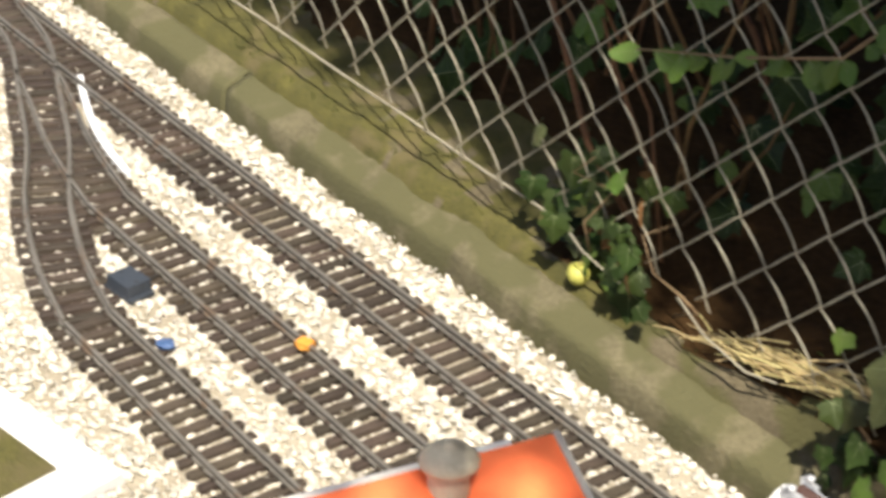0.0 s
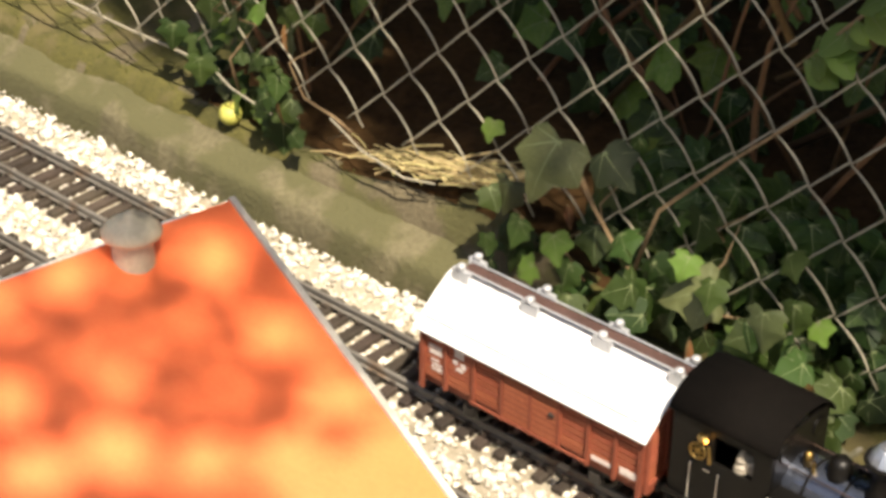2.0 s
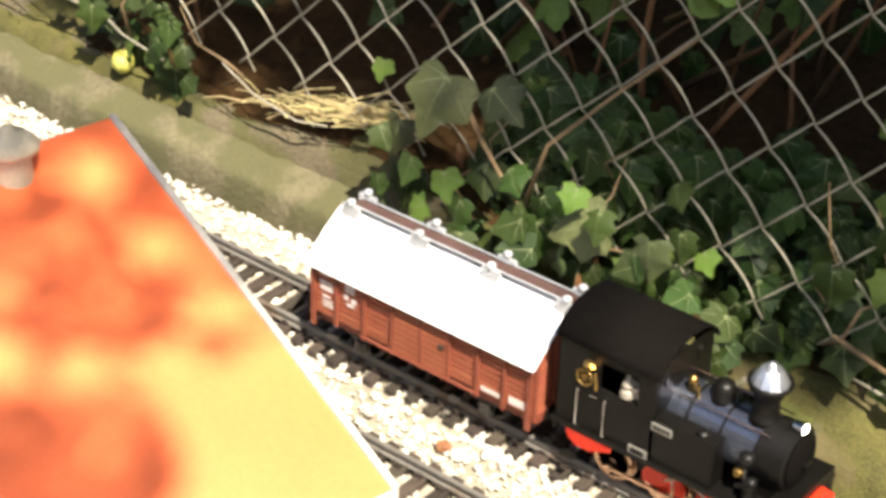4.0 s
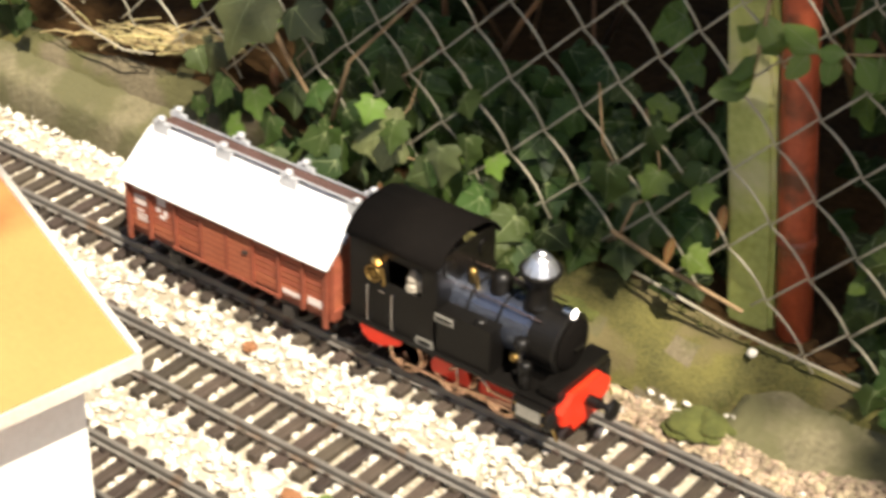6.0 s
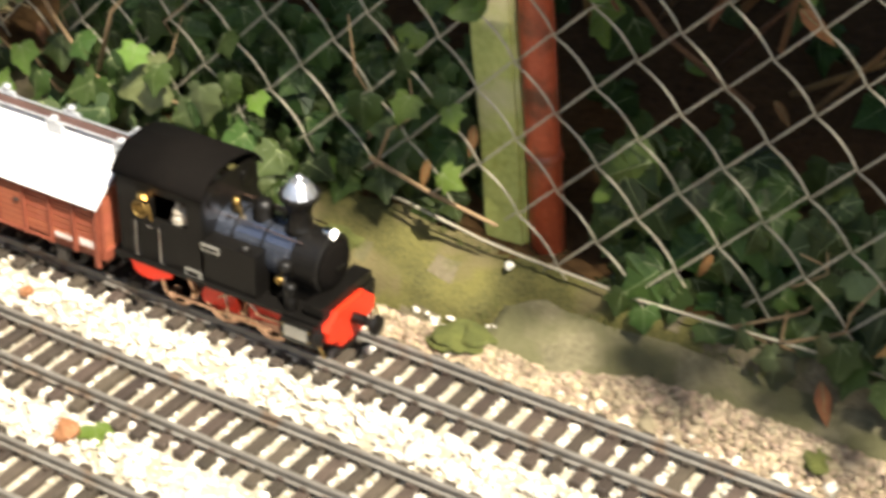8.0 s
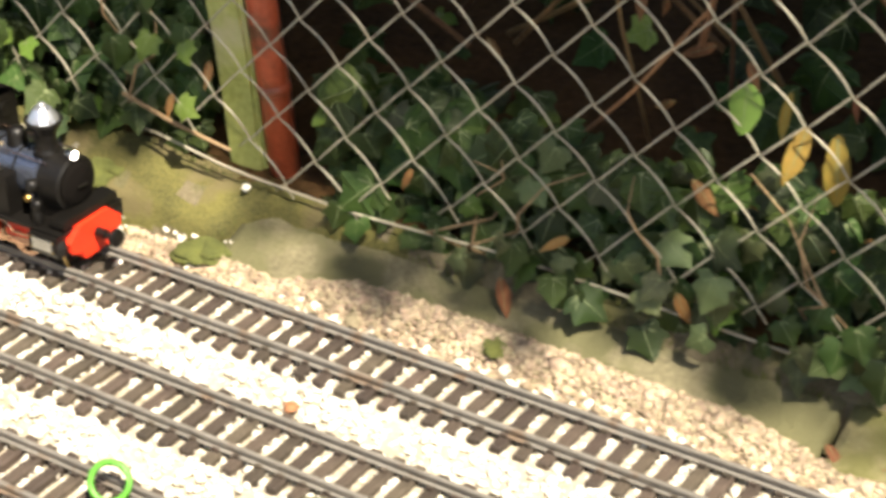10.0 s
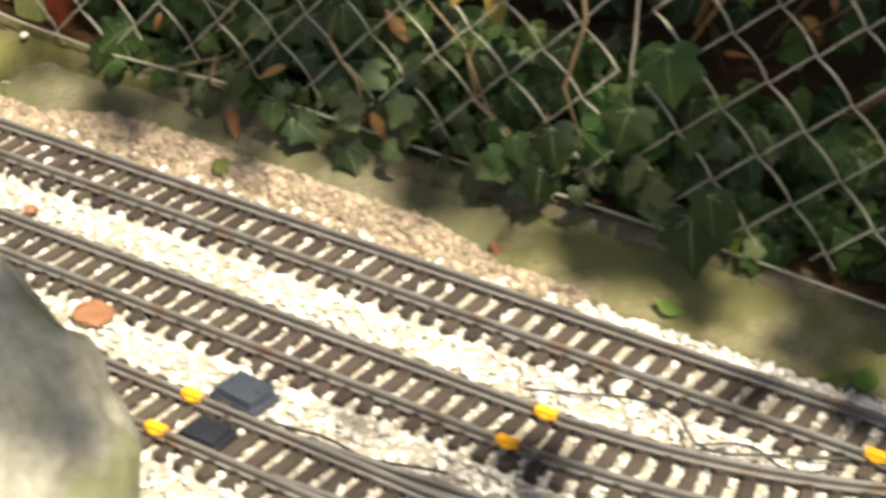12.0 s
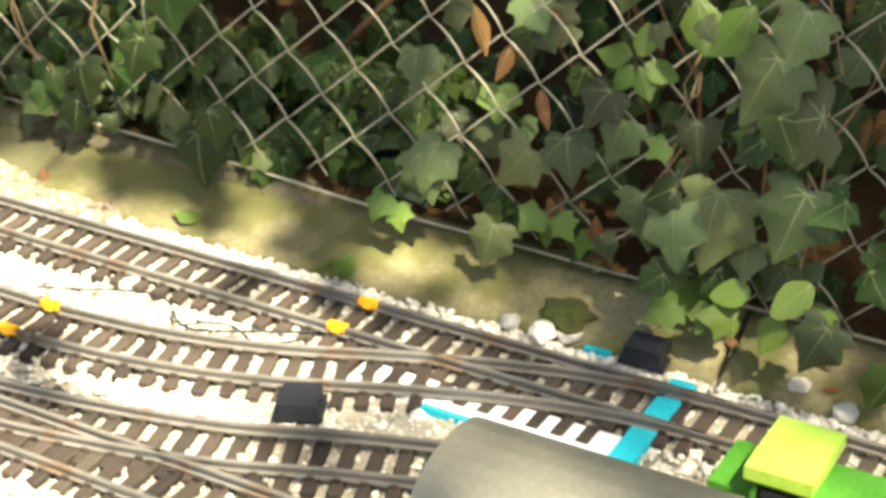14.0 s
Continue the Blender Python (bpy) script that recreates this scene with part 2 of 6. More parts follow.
def build_ground():
    bm = bmesh.new()
    ring = []
    for k in range(48):
        a = 2 * math.pi * k / 48
        ring.append([bm.verts.new((r * math.cos(a), r * math.sin(a), -0.032 - 0.003 * r ** 0.5)) for r in (1.0, 3.0, 8.0, 40.0, 400.0)])
    c = bm.verts.new((0, 0, -0.032))
    for a, b in zip(ring, ring[1:] + ring[:1]):
        bm.faces.new((c, a[0], b[0]))
        for i in range(4):
            bm.faces.new((a[i], a[i + 1], b[i + 1], b[i]))
    ob = new("ground", mesh_of(bm, M_SOIL))
    tagged(ob, "dark bare garden soil round the model railway", "ground", kind="structure")
    # gravel bed
    bm = bmesh.new()
    xs, ys = np.linspace(-2.6, 2.1, 190), np.linspace(-0.95, 0.10, 44)
    grid = [[bm.verts.new((x, y, -0.0165 + 0.0025 * bumpy(x, y, 9) + 0.0012 * bumpy(x, y, 60, 3))) for y in ys] for x in xs]
    for a, b in zip(grid, grid[1:]):
        for k in range(len(ys) - 1):
            bm.faces.new((a[k], b[k], b[k + 1], a[k + 1]))
    edge = [e for e in bm.edges if e.is_boundary]
    ext = bmesh.ops.extrude_edge_only(bm, edges=edge)
    for v in ext["geom"]:
        if isinstance(v, bmesh.types.BMVert):
            v.co.z -= 0.03
    ob = new("gravel_bed", mesh_of(bm, M_BED))
    tagged(ob, "pale crushed limestone bed under the tracks", "gravel", kind="structure")
    # bank with moss behind the kerb
    bm = bmesh.new()
    xs, prof = np.linspace(-2.6, 2.1, 420), np.concatenate([np.linspace(0, 0.1, 8), np.linspace(0.14, 1, 18)])
    grid = []
    for x in xs:
        h, row = bank_height(x), []
        for p in prof:
            lip = float(np.interp(x, [-0.26, -0.16, -0.03, 0.02], [0.106, 0.075, 0.075, 0.110]))
            y = lip + p * 0.16
            z = float(np.interp(y, [lip, lip + 0.010, 0.128, 0.2, 0.75], [-0.014, h * (0.55 if lip > 0.09 else 0.22), h, h + 0.012, h + 0.10]))
            z += 0.006 * bumpy(x, y, 14, 5) + 0.0040 * bumpy(x, y, 42, 2) + 0.0022 * bumpy(x, y, 95, 6)
            z += 0.034 * math.exp(-((x + 0.60) / 0.11) ** 2) * min(max((y - 0.118) / 0.03, 0), 1)
            row.append(bm.verts.new((x, y + 0.006 * bumpy(x, y, 8, 7), z)))
        grid.append(row)
    for a, b in zip(grid, grid[1:]):
        for k in range(len(prof) - 1):
            bm.faces.new((a[k], b[k], b[k + 1], a[k + 1]))
    me = mesh_of(bm, M_MOSS, smooth=True)
    me.materials.append(M_EARTH)
    me.materials.append(M_MOULD)
    for p in me.polygons:
        x, y = p.center.x, p.center.y
        q = 0.5 * bumpy(x, y, 16, 2) + 0.4 * bumpy(x, y, 45, 8)
        if y > 0.139 + 0.012 * q and x > -1.0:
            p.material_index = 2
        elif (x > 0.17 + 0.2 * q and x < 0.97) or q > 0.25 or -0.85 < x + 0.1 * q < -0.5:
            p.material_index = 1
    ob = new("bank", me)
    tagged(ob, "earth bank, partly mossy, along the foot of the fence", "bank", kind="structure")
    # leaf mould under the hedge, coloured darker for its deep shade
    bm = bmesh.new()
    grid = [[bm.verts.new((x, y, bank_height(x) + (0.002 if y < 0.2 else 0.012) + 0.18 * (y - 0.19) + 0.006 * bumpy(x, y, 20, 5))) for y in np.linspace(0.19, 1.6, 18)] for x in np.linspace(-2.8, 2.5, 120)]
    for row in grid:
        for v in row:
            v.co.z += 0.030 * math.exp(-((v.co.x + 0.60) / 0.12) ** 2 - ((v.co.y - 0.19) / 0.12) ** 2)
    for a, b in zip(grid, grid[1:]):
        for k in range(17):
            bm.faces.new((a[k], b[k], b[k + 1], a[k + 1]))
    ob = new("hedge_soil", mesh_of(bm, M_MOULD, smooth=True))
    tagged(ob, "leaf mould under the hedge, coloured darker for its deep shade", "soil", kind="structure")


build_ground()

RAIL = [(-0.0031, -0.0085), (0.0031, -0.0085), (0.0031, -0.0073), (0.0008, -0.0066), (0.0008, -0.0032), (0.0019, -0.0026),
        (0.0019, -0.0004), (0.0014, 0.0), (-0.0014, 0.0), (-0.0019, -0.0004), (-0.0019, -0.0026), (-0.0008, -0.0032), (-0.0008, -0.0066), (-0.0031, -0.0073)]
PITCH = 0.0206


def sleeper_mesh(length):
    bm = boxed(-0.0052, 0.0052, -length / 2, length / 2, -0.0185, -0.0092)
    bmesh.ops.bevel(bm, geom=[e for e in bm.edges if all(v.co.z > -0.01 for v in e.verts) or abs(e.verts[0].co.z - e.verts[1].co.z) > 0.005], offset=0.0012, segments=1, affect="EDGES")
    for s in (-1, 1):
        for d in (-0.0042, 0.0042):
            box(bm, -0.003, 0.003, s * 0.0225 + d - 0.0014, s * 0.0225 + d + 0.0014, -0.0094, -0.0062)
    return mesh_of(bm, M_SLEEPER)


SLEEPERS = [sleeper_mesh(0.081), sleeper_mesh(0.080), sleeper_mesh(0.082)]


def curve_points(keys, n=60):
    """A smooth line through (x, y) keys with x rising."""
    k = np.array(keys, float)
    d = np.gradient(k[:, 1], k[:, 0])
    out = []
    for i in range(len(k) - 1):
        w = k[i + 1, 0] - k[i, 0]
        for s in np.linspace(0, 1, max(int(n * w), 2), endpoint=i == len(k) - 2):
            h = (2 * s**3 - 3 * s**2 + 1) * k[i, 1] + (s**3 - 2 * s**2 + s) * w * d[i] + (3 * s**2 - 2 * s**3) * k[i + 1, 1] + (s**3 - s**2) * w * d[i + 1]
            out.append((k[i, 0] + s * w, float(h), 0.0))
    return out


def lay_track(name, label, keys, rails=(-1, 1), sleepers=True, skip=()):
    """Two rails on sleepers along a line; skip lists stretches of x that get no sleepers here."""
    t = thing(name, label, "railway track")
    pts = curve_points(keys)
    P = [Vector(p) for p in pts]
    for s in rails:
        line = []
        for i, p in enumerate(P):
            d = (P[min(i + 1, len(P) - 1)] - P[max(i - 1, 0)]).normalized()
            line.append(p + s * 0.0239 * Vector((-d.y, d.x, 0)))
        part("rail", sweep(bmesh.new(), RAIL, line), M_RAIL, t)
    if sleepers:
        run = 0.0
        for a, b in zip(P, P[1:]):
            length, d = (b - a).length, (b - a).normalized()
            while run < length:
                p = a + d * run
                if not any(lo < p.x < hi for lo, hi in skip):
                    yaw = math.degrees(math.atan2(d.y, d.x)) + random.uniform(-1.2, 1.2)
                    part("sleeper", random.choice(SLEEPERS), None, t, at=pose(p.x + random.uniform(-0.0006, 0.0006), p.y + random.uniform(-0.001, 0.001), random.uniform(-0.0008, 0.0003), 0, 0, yaw))
                run += PITCH
            run -= length
    return t


YB, YC = -0.129, -0.255
lay_track("main_track", "straight track beside the mossy kerb, dark sleepers and weathered rails", [(-2.5, 0.0), (-1.5, 0.0), (0, 0.0), (1.0, 0.0), (2.0, 0.0)])
lay_track("middle_track", "straight middle track with dark plastic sleepers in pale gravel", [(-1.40, YB), (-0.5, YB), (0.3, YB), (0.74, YB)])
lay_track("near_track", "near straight track half buried in pale gravel", [(-1.20, YC), (-0.5, YC), (0.3, YC), (0.9, YC - 0.005), (1.9, YC - 0.01)])
LEFT_CROSSOVER = [(-1.95, -0.002), (-1.80, -0.028), (-1.68, -0.075), (-1.56, -0.122), (-1.42, -0.19), (-1.30, -0.232), (-1.20, YC)]
LEFT_BRANCH = [(-1.74, -0.052), (-1.65, -0.074), (-1.55, -0.102), (-1.47, -0.118), (-1.40, YB)]
RIGHT_CROSSOVER = [(0.74, YB), (0.83, -0.118), (0.93, -0.092), (1.02, -0.055), (1.10, -0.026), (1.20, -0.004), (1.26, 0.0)]
NEAR_TURNOUT = [(0.60, YC), (0.72, -0.245), (0.85, -0.228), (0.95, -0.205), (1.05, -0.168), (1.15, -0.138), (1.30, YB), (1.9, YB)]
lay_track("left_crossover", "curved turnout track crossing from the main line", LEFT_CROSSOVER)
lay_track("left_branch", "curved branch joining the middle track", LEFT_BRANCH, skip=((-1.8, -1.60),))
lay_track("right_crossover", "curved turnout track leading into the main line", RIGHT_CROSSOVER, skip=((1.05, 1.3),))
lay_track("near_turnout", "curved turnout track leaving the near line", NEAR_TURNOUT, skip=((0.5, 0.75),))


def build_gravel(name, label, material, seed, n, spill=False):
    """Loose crushed stones, one joined mesh; a spill lies along the foot of the bank."""
    rng = np.random.default_rng(seed)
    phi = (1 + 5 ** 0.5) / 2
    ico = np.array([(-1, phi, 0), (1, phi, 0), (-1, -phi, 0), (1, -phi, 0), (0, -1, phi), (0, 1, phi), (0, -1, -phi), (0, 1, -phi), (phi, 0, -1), (phi, 0, 1), (-phi, 0, -1), (-phi, 0, 1)]) / (1 + phi * phi) ** 0.5
    tri = np.array([(0, 11, 5), (0, 5, 1), (0, 1, 7), (0, 7, 10), (0, 10, 11), (1, 5, 9), (5, 11, 4), (11, 10, 2), (10, 7, 6), (7, 1, 8), (3, 9, 4), (3, 4, 2), (3, 2, 6), (3, 6, 8), (3, 8, 9), (4, 9, 5), (2, 4, 11), (6, 2, 10), (8, 6, 7), (9, 8, 1)])
    x = rng.uniform(-0.10, 0.66, n) if spill else rng.uniform(-2.15, 1.65, n)
    rim = np.interp(x, [0.0, 0.065, 0.10, 0.134, 0.2, 0.5, 0.57], [0.064, 0.062, 0.073, 0.083, 0.086, 0.080, 0.062])
    y = 0.042 + (rim - 0.042) * rng.random(n) ** 0.8 if spill else np.where(rng.random(n) < 0.93, rng.uniform(-0.44, 0.098, n) + 0.012 * rng.random(n) ** 3, rng.uniform(-0.9, -0.4, n))
    y = np.where((x > -0.2) & (y > 0.084) & (rng.random(n) < 0.985), y - 0.03, y) if not spill else y
    y = np.where((x > 0.57) & (y > 0.058) & (rng.random(n) < 0.98), 0.068 - 0.4 * (y - 0.02), y) if not spill else y
    size = (0.0019 if spill else 0.0024) * np.exp(rng.normal(0, 0.40, n))
    near = np.minimum(np.minimum(abs(y), abs(y - YB)), abs(y - YC))
    for keys in (LEFT_CROSSOVER, LEFT_BRANCH, RIGHT_CROSSOVER, NEAR_TURNOUT):
        kx, ky = np.array(keys).T
        slope = np.interp(x, kx, np.gradient(ky, kx))
        off = abs(y - np.interp(x, kx, ky)) / np.sqrt(1 + slope ** 2)
        near = np.minimum(near, np.where((x > kx[0]) & (x < kx[-1]), off, 1.0))
    z = -0.0168 + np.where(near < 0.043, rng.uniform(-0.0025, 0.0022, n), rng.uniform(-0.001, 0.0055, n) * np.clip((near - 0.040) / 0.010, 0.35, 1))
    lift = np.where(x > -0.2, 0.95, 0.25)
    z = np.where(y > 0.078, z + 0.006 * (x > -0.2) + (y - 0.078) * lift, z)
    if spill:
        z = np.maximum(z, np.interp(y, [0.050, 0.058, 0.066, 0.078, 0.092, 0.106], [-0.016, -0.009, -0.003, 0.001, 0.005, 0.010]) + rng.uniform(-0.0005, 0.002, n))
    else:      # along the right half the far edge belongs to the dirty spill
        z = np.where((x > 0.02 + 0.08 * rng.random(n)) & (x < 0.62) & (y > 0.046 + 0.02 * rng.random(n)) & (rng.random(n) < 0.8), z - 0.02, z)
    size = np.where(near < 0.036, size * 0.85, size)
    ax = rng.normal(size=(n, 3)); ax /= np.linalg.norm(ax, axis=1)[:, None]
    ang = rng.uniform(0, 6.28, n)
    v = ico[None] * (1 + rng.uniform(-0.36, 0.36, (n, 12, 1))) * (size[:, None] * rng.uniform(0.65, 1.35, (n, 3)))[:, None]
    c, s = np.cos(ang)[:, None, None], np.sin(ang)[:, None, None]
    a = ax[:, None, :] + 0 * v
    v = v * c + np.cross(a, v) * s + a * (a * v).sum(-1, keepdims=True) * (1 - c)
    v = v * (1, 1, 0.8) + np.stack([x, y, z], 1)[:, None]
    faces = (tri[None] + (np.arange(n) * 12)[:, None, None]).reshape(-1, 3)
    me = bpy.data.meshes.new(name)
    me.vertices.add(n * 12); me.loops.add(len(faces) * 3); me.polygons.add(len(faces))
    me.vertices.foreach_set("co", v.ravel().astype(np.float32))
    me.loops.foreach_set("vertex_index", faces.ravel().astype(np.int32))
    me.polygons.foreach_set("loop_start", np.arange(0, len(faces) * 3, 3, dtype=np.int32))
    me.update(calc_edges=True)
    me.materials.append(material)
    tagged(new(name, me), label, "gravel", kind="stuff")


build_gravel("gravel", "loose pale limestone chippings between the sleepers", M_GRAVEL, 4, 84000)
build_gravel("dirty_gravel", "brownish earth-stained chippings at the foot of the bank", M_DIRTY, 9, 10000, spill=True)


# ---- kerb ----
def build_kerb():
    """Old concrete edging in uneven lengths, broken and mossy towards the right."""
    runs = [(-2.6, -1.52, 0.024), (-1.515, -0.572, 0.024), (-0.564, -0.372, 0.022), (-0.006, 0.557, 0.006), (0.565, 1.232, 0.006), (1.240, 2.0, 0.006)]
    for x0, x1, top in runs:
        bm = bmesh.new()
        n = max(int((x1 - x0) / 0.010), 4)
        sec = [(0.087, -0.03), (0.085, 0.0), (0.0865, top - 0.008), (0.0885, top - 0.003), (0.0925, top), (0.100, top + 0.003), (0.108, top + 0.0065), (0.116, top + 0.010), (0.124, top + 0.013), (0.132, -0.03)]
        if x0 > -0.1:      # flatter and wider here, sloping up to the fence
            sec = [(0.059, -0.03), (0.058, -0.014), (0.060, -0.008), (0.066, -0.004), (0.078, 0.0), (0.092, 0.004), (0.106, 0.009), (0.118, 0.014), (0.128, 0.018), (0.136, -0.03)]
        rings = []
        for i in range(n + 1):
            x = x0 + (x1 - x0) * i / n
            rings.append([bm.verts.new((x + 0.003 * bumpy(y * 9, z * 9, 9, i), y + 0.0022 * bumpy(x, z, 9, 1) + 0.0012 * bumpy(x, z, 60, 5), z + (0.0030 * bumpy(x, y, 10, 4) + 0.0014 * bumpy(x, y, 55, 7) + 0.0011 * bumpy(x, y, 130, 3) if z > -0.01 else 0))) for y, z in sec])
        for a, b in zip(rings, rings[1:]):
            for k in range(len(sec) - 1):
                bm.faces.new((a[k], b[k], b[k + 1], a[k + 1]))
        bm.faces.new(rings[0]); bm.faces.new(rings[-1][::-1])
        ob = new("kerb_stone", mesh_of(bm, M_CONCRETE if x0 < 0.5 else M_KERB_BRIGHT, smooth=True))
        tagged(ob, "weathered concrete kerb stone with green algae stains" if x0 < 0.5 else "low sandy concrete kerb stone with olive algae, colour brightened against shade", "kerb", "kerb stones along the track")
    # pale broken slab where the tall kerb ends
    w, d, top = 0.155, 0.056, 0.026
    bm = boxed(-w / 2, w / 2, -d / 2, d / 2, -0.03, top)
    bmesh.ops.subdivide_edges(bm, edges=bm.edges[:], cuts=7, use_grid_fill=True)
    for v in bm.verts:
        v.co += Vector((bumpy(v.co.y, v.co.z, 40, 1), bumpy(v.co.x, v.co.z, 40, 3), 0.7 * bumpy(v.co.x, v.co.y, 30, 5))) * 0.006
        v.co.z += 0.0015 * bumpy(v.co.x, v.co.y, 110, 2)
    ob = new("broken_slab", mesh_of(bm, M_SLAB_PALE))
    ob.matrix_basis = pose(-0.285, 0.100, 0, 9, 0, -7)
    tagged(ob, "broken pale concrete slab at the end of the kerb", "stone slab")


build_kerb()


def build_moss():
    rng = random.Random(8)
    for x, y, z, r in ((-0.30, 0.092, -0.008, 0.022), (-0.335, 0.095, -0.008, 0.017), (1.10, 0.080, 0.001, 0.022), (-0.16, 0.118, 0.016, 0.03), (-0.030, 0.064, -0.006, 0.019), (-0.010, 0.070, -0.004, 0.017), (0.28, 0.072, -0.003, 0.016)):
        bm = bmesh.new()
        bmesh.ops.create_icosphere(bm, subdivisions=4, radius=r)
        for v in bm.verts:
            v.co *= 1 + 0.45 * noise.noise(v.co * 70 + Vector((x, y, 3))) + 0.14 * noise.noise(v.co * 260 + Vector((y, x, 1)))
            v.co.z *= 0.36
        ob = new("moss_cushion", mesh_of(bm, M_CUSHION, smooth=True))
        ob.matrix_basis = pose(x, y, z, 0, 0, rng.uniform(0, 360))
        tagged(ob, "soft green moss cushion on the gravel edge", "moss", "moss cushions")


build_moss()


def build_moss_tufts():
    """Short moss and grass blades all over the bank, one joined mesh."""
    rng = np.random.default_rng(12)
    n = 14000
    x = rng.uniform(-1.9, 1.6, n)
    y = rng.uniform(0.082, 0.150, n)
    keep = np.array([bumpy(a, b, 18, 4) > -0.12 for a, b in zip(x, y)]) & (((x > -0.22) & (x < -0.01)) | (y > 0.114))
    x, y = x[keep], y[keep]
    n = len(x)
    h = np.array([bank_height(a) for a in x])
    lip = np.where(x > -0.2, 0.085, 0.104)
    z = np.clip((y - lip) / (0.128 - lip), 0, 1) * h * 0.8 + np.where(y > 0.128, 0.2 * h, 0) + 0.001
    a = rng.uniform(0, 6.28, n)
    size = rng.uniform(0.0016, 0.0040, n)
    d = np.stack([np.cos(a), np.sin(a), 0 * a], 1)
    base = np.stack([x, y, z - 0.003], 1)
    tip = base + np.stack([rng.normal(0, 0.5, n) * size, rng.normal(0, 0.5, n) * size, size + 0.004], 1)
    w = (size * 0.35)[:, None]
    v = np.stack([base - d * w, base + d * w, tip], 1).reshape(-1, 3)
    me = bpy.data.meshes.new("moss_tufts")
    me.from_pydata(v.tolist(), [], np.arange(n * 3).reshape(-1, 3).tolist())
    me.materials.append(M_CUSHION)
    tagged(new("moss_tufts", me), "short olive moss and grass blades on the bank", "moss", kind="stuff")


build_moss_tufts()

# ---- fence ----
FY, HX, HZ = 0.128, 0.0315, 0.0278


def fence_bottom(x):
    return wire_height(x) + 0.013


def mesh_left(u, v):
    return 0.0521 + 0.03418 * u - 0.0016 * v + 0.00003 * u * u - 0.00006 * u * v, 0.2110 - 0.00127 * u + 0.03287 * v + 0.00002 * u * u


def mesh_right(u, v):
    return 0.8727 + 0.0341 * u + 0.0016 * v, 0.1494 - 0.00143 * u + 0.03254 * v


def build_fence():
    """Two lengths of chain-link, tied together beside the turnouts; each wire zigzags upwards and hooks into its neighbours."""
    fence = thing("chain_link_fence", "sagging galvanised chain-link fence behind the kerb", "fence")
    for knot, lo, hi in ((mesh_left, -78, 17), (mesh_right, -6, 31)):
        for col in range(lo, hi):
            pts = []
            for v in range(-7, 22):
                odd = (v + col) % 2
                x, z = knot(col + odd, v)
                if z < fence_bottom(x) or z > 0.86:
                    continue
                x += 0.003 * bumpy(x, z, 7, 2) - (0.0012 if odd else -0.0012)
                z += 0.003 * bumpy(x, z, 6, 6)
                y = FY + (0.0018 if odd else -0.0018) + 0.006 * bumpy(x, z, 2.2, 9)
                if pts:
                    px, py, pz = pts[-1]
                    bow = 0.0008 if odd else 0.0032 + 0.0012 * bumpy(x, z, 9, 3)
                    for q in (0.25, 0.5, 0.75):
                        b = bow * 4 * q * (1 - q)
                        pts.append((px + (x - px) * q + b * 0.7, py + (y - py) * q, pz + (z - pz) * q + b * 0.7))
                else:
                    pts.append((x + (-0.010 if odd else 0.010), y - 0.002, z - 0.010))
                pts.append((x, y, z))
            if len(pts) > 2:
                part("wire", tube(bmesh.new(), pts, 0.00095, 5), M_WIRE, fence, smooth=True)
    part("tie_wire", tube(bmesh.new(), [(0.660 + 0.007 * bumpy(0, z, 22, 4), FY - 0.003, z) for z in np.linspace(0.12, 0.80, 50)], 0.0011, 6), M_WIRE, fence, smooth=True)
    for zoff, r, x0, x1 in ((-0.002, 0.0013, -2.5, -0.93), (-0.002, 0.0013, -0.15, 2.0), (0.68, 0.0016, -2.5, 2.0)):
        pts = [(x, FY - 0.003, fence_bottom(x) + zoff + 0.003 * bumpy(x, 0, 5, 3)) for x in np.linspace(x0, x1, 60)]
        part("tension_wire", tube(bmesh.new(), pts, r, 6), M_WIRE, fence, smooth=True)
    # loose wire ends lying over the bank
    for x in (-0.95, -0.78):
        z = fence_bottom(x)
        part("loose_wire", tube(bmesh.new(), [(x, FY - 0.004, z + 0.004), (x + 0.05, FY - 0.016, z - 0.006), (x + 0.10, FY - 0.014, z - 0.016), (x + 0.13, FY - 0.006, z - 0.014)], 0.0010, 5), M_WIRE, fence)


build_fence()


def build_posts():
    p = thing("fence_post", "square concrete fence post green with algae", "fence post", pose(-0.0300, 0.171, 0.0, 0, -6, 3))
    bm = boxed(-0.0198, 0.0198, -0.021, 0.021, -0.02, 0.95)
    bmesh.ops.subdivide_edges(bm, edges=[e for e in bm.edges if abs(e.verts[0].co.z - e.verts[1].co.z) > 0.1], cuts=30)
    for v in bm.verts:
        v.co.x += 0.0022 * bumpy(v.co.z, v.co.y * 30, 18, 2)
        v.co.y += 0.0018 * bumpy(v.co.z, v.co.x * 30, 18, 6)
    part("post_shaft", bm, M_POST_GREEN, p, bevel=0.004)
    q = thing("steel_post", "round rust-red painted steel post beside the concrete post", "fence post", pose(0.0045, 0.163, 0.0, 0, -6, 0))
    part("post_tube", lathe(bmesh.new(), [(0.0142, -0.02), (0.0142, 0.2), (0.0140, 0.5), (0.0142, 0.95)], sides=24), M_POST_RED, q, smooth=True)
    part("fixing_band", lathe(bmesh.new(), [(0.0144, 0.0), (0.0156, 0.001), (0.0156, 0.008), (0.0144, 0.009)], sides=24, at=(0, 0, 0.115)), M_POST_RED, q, smooth=True)


build_posts()


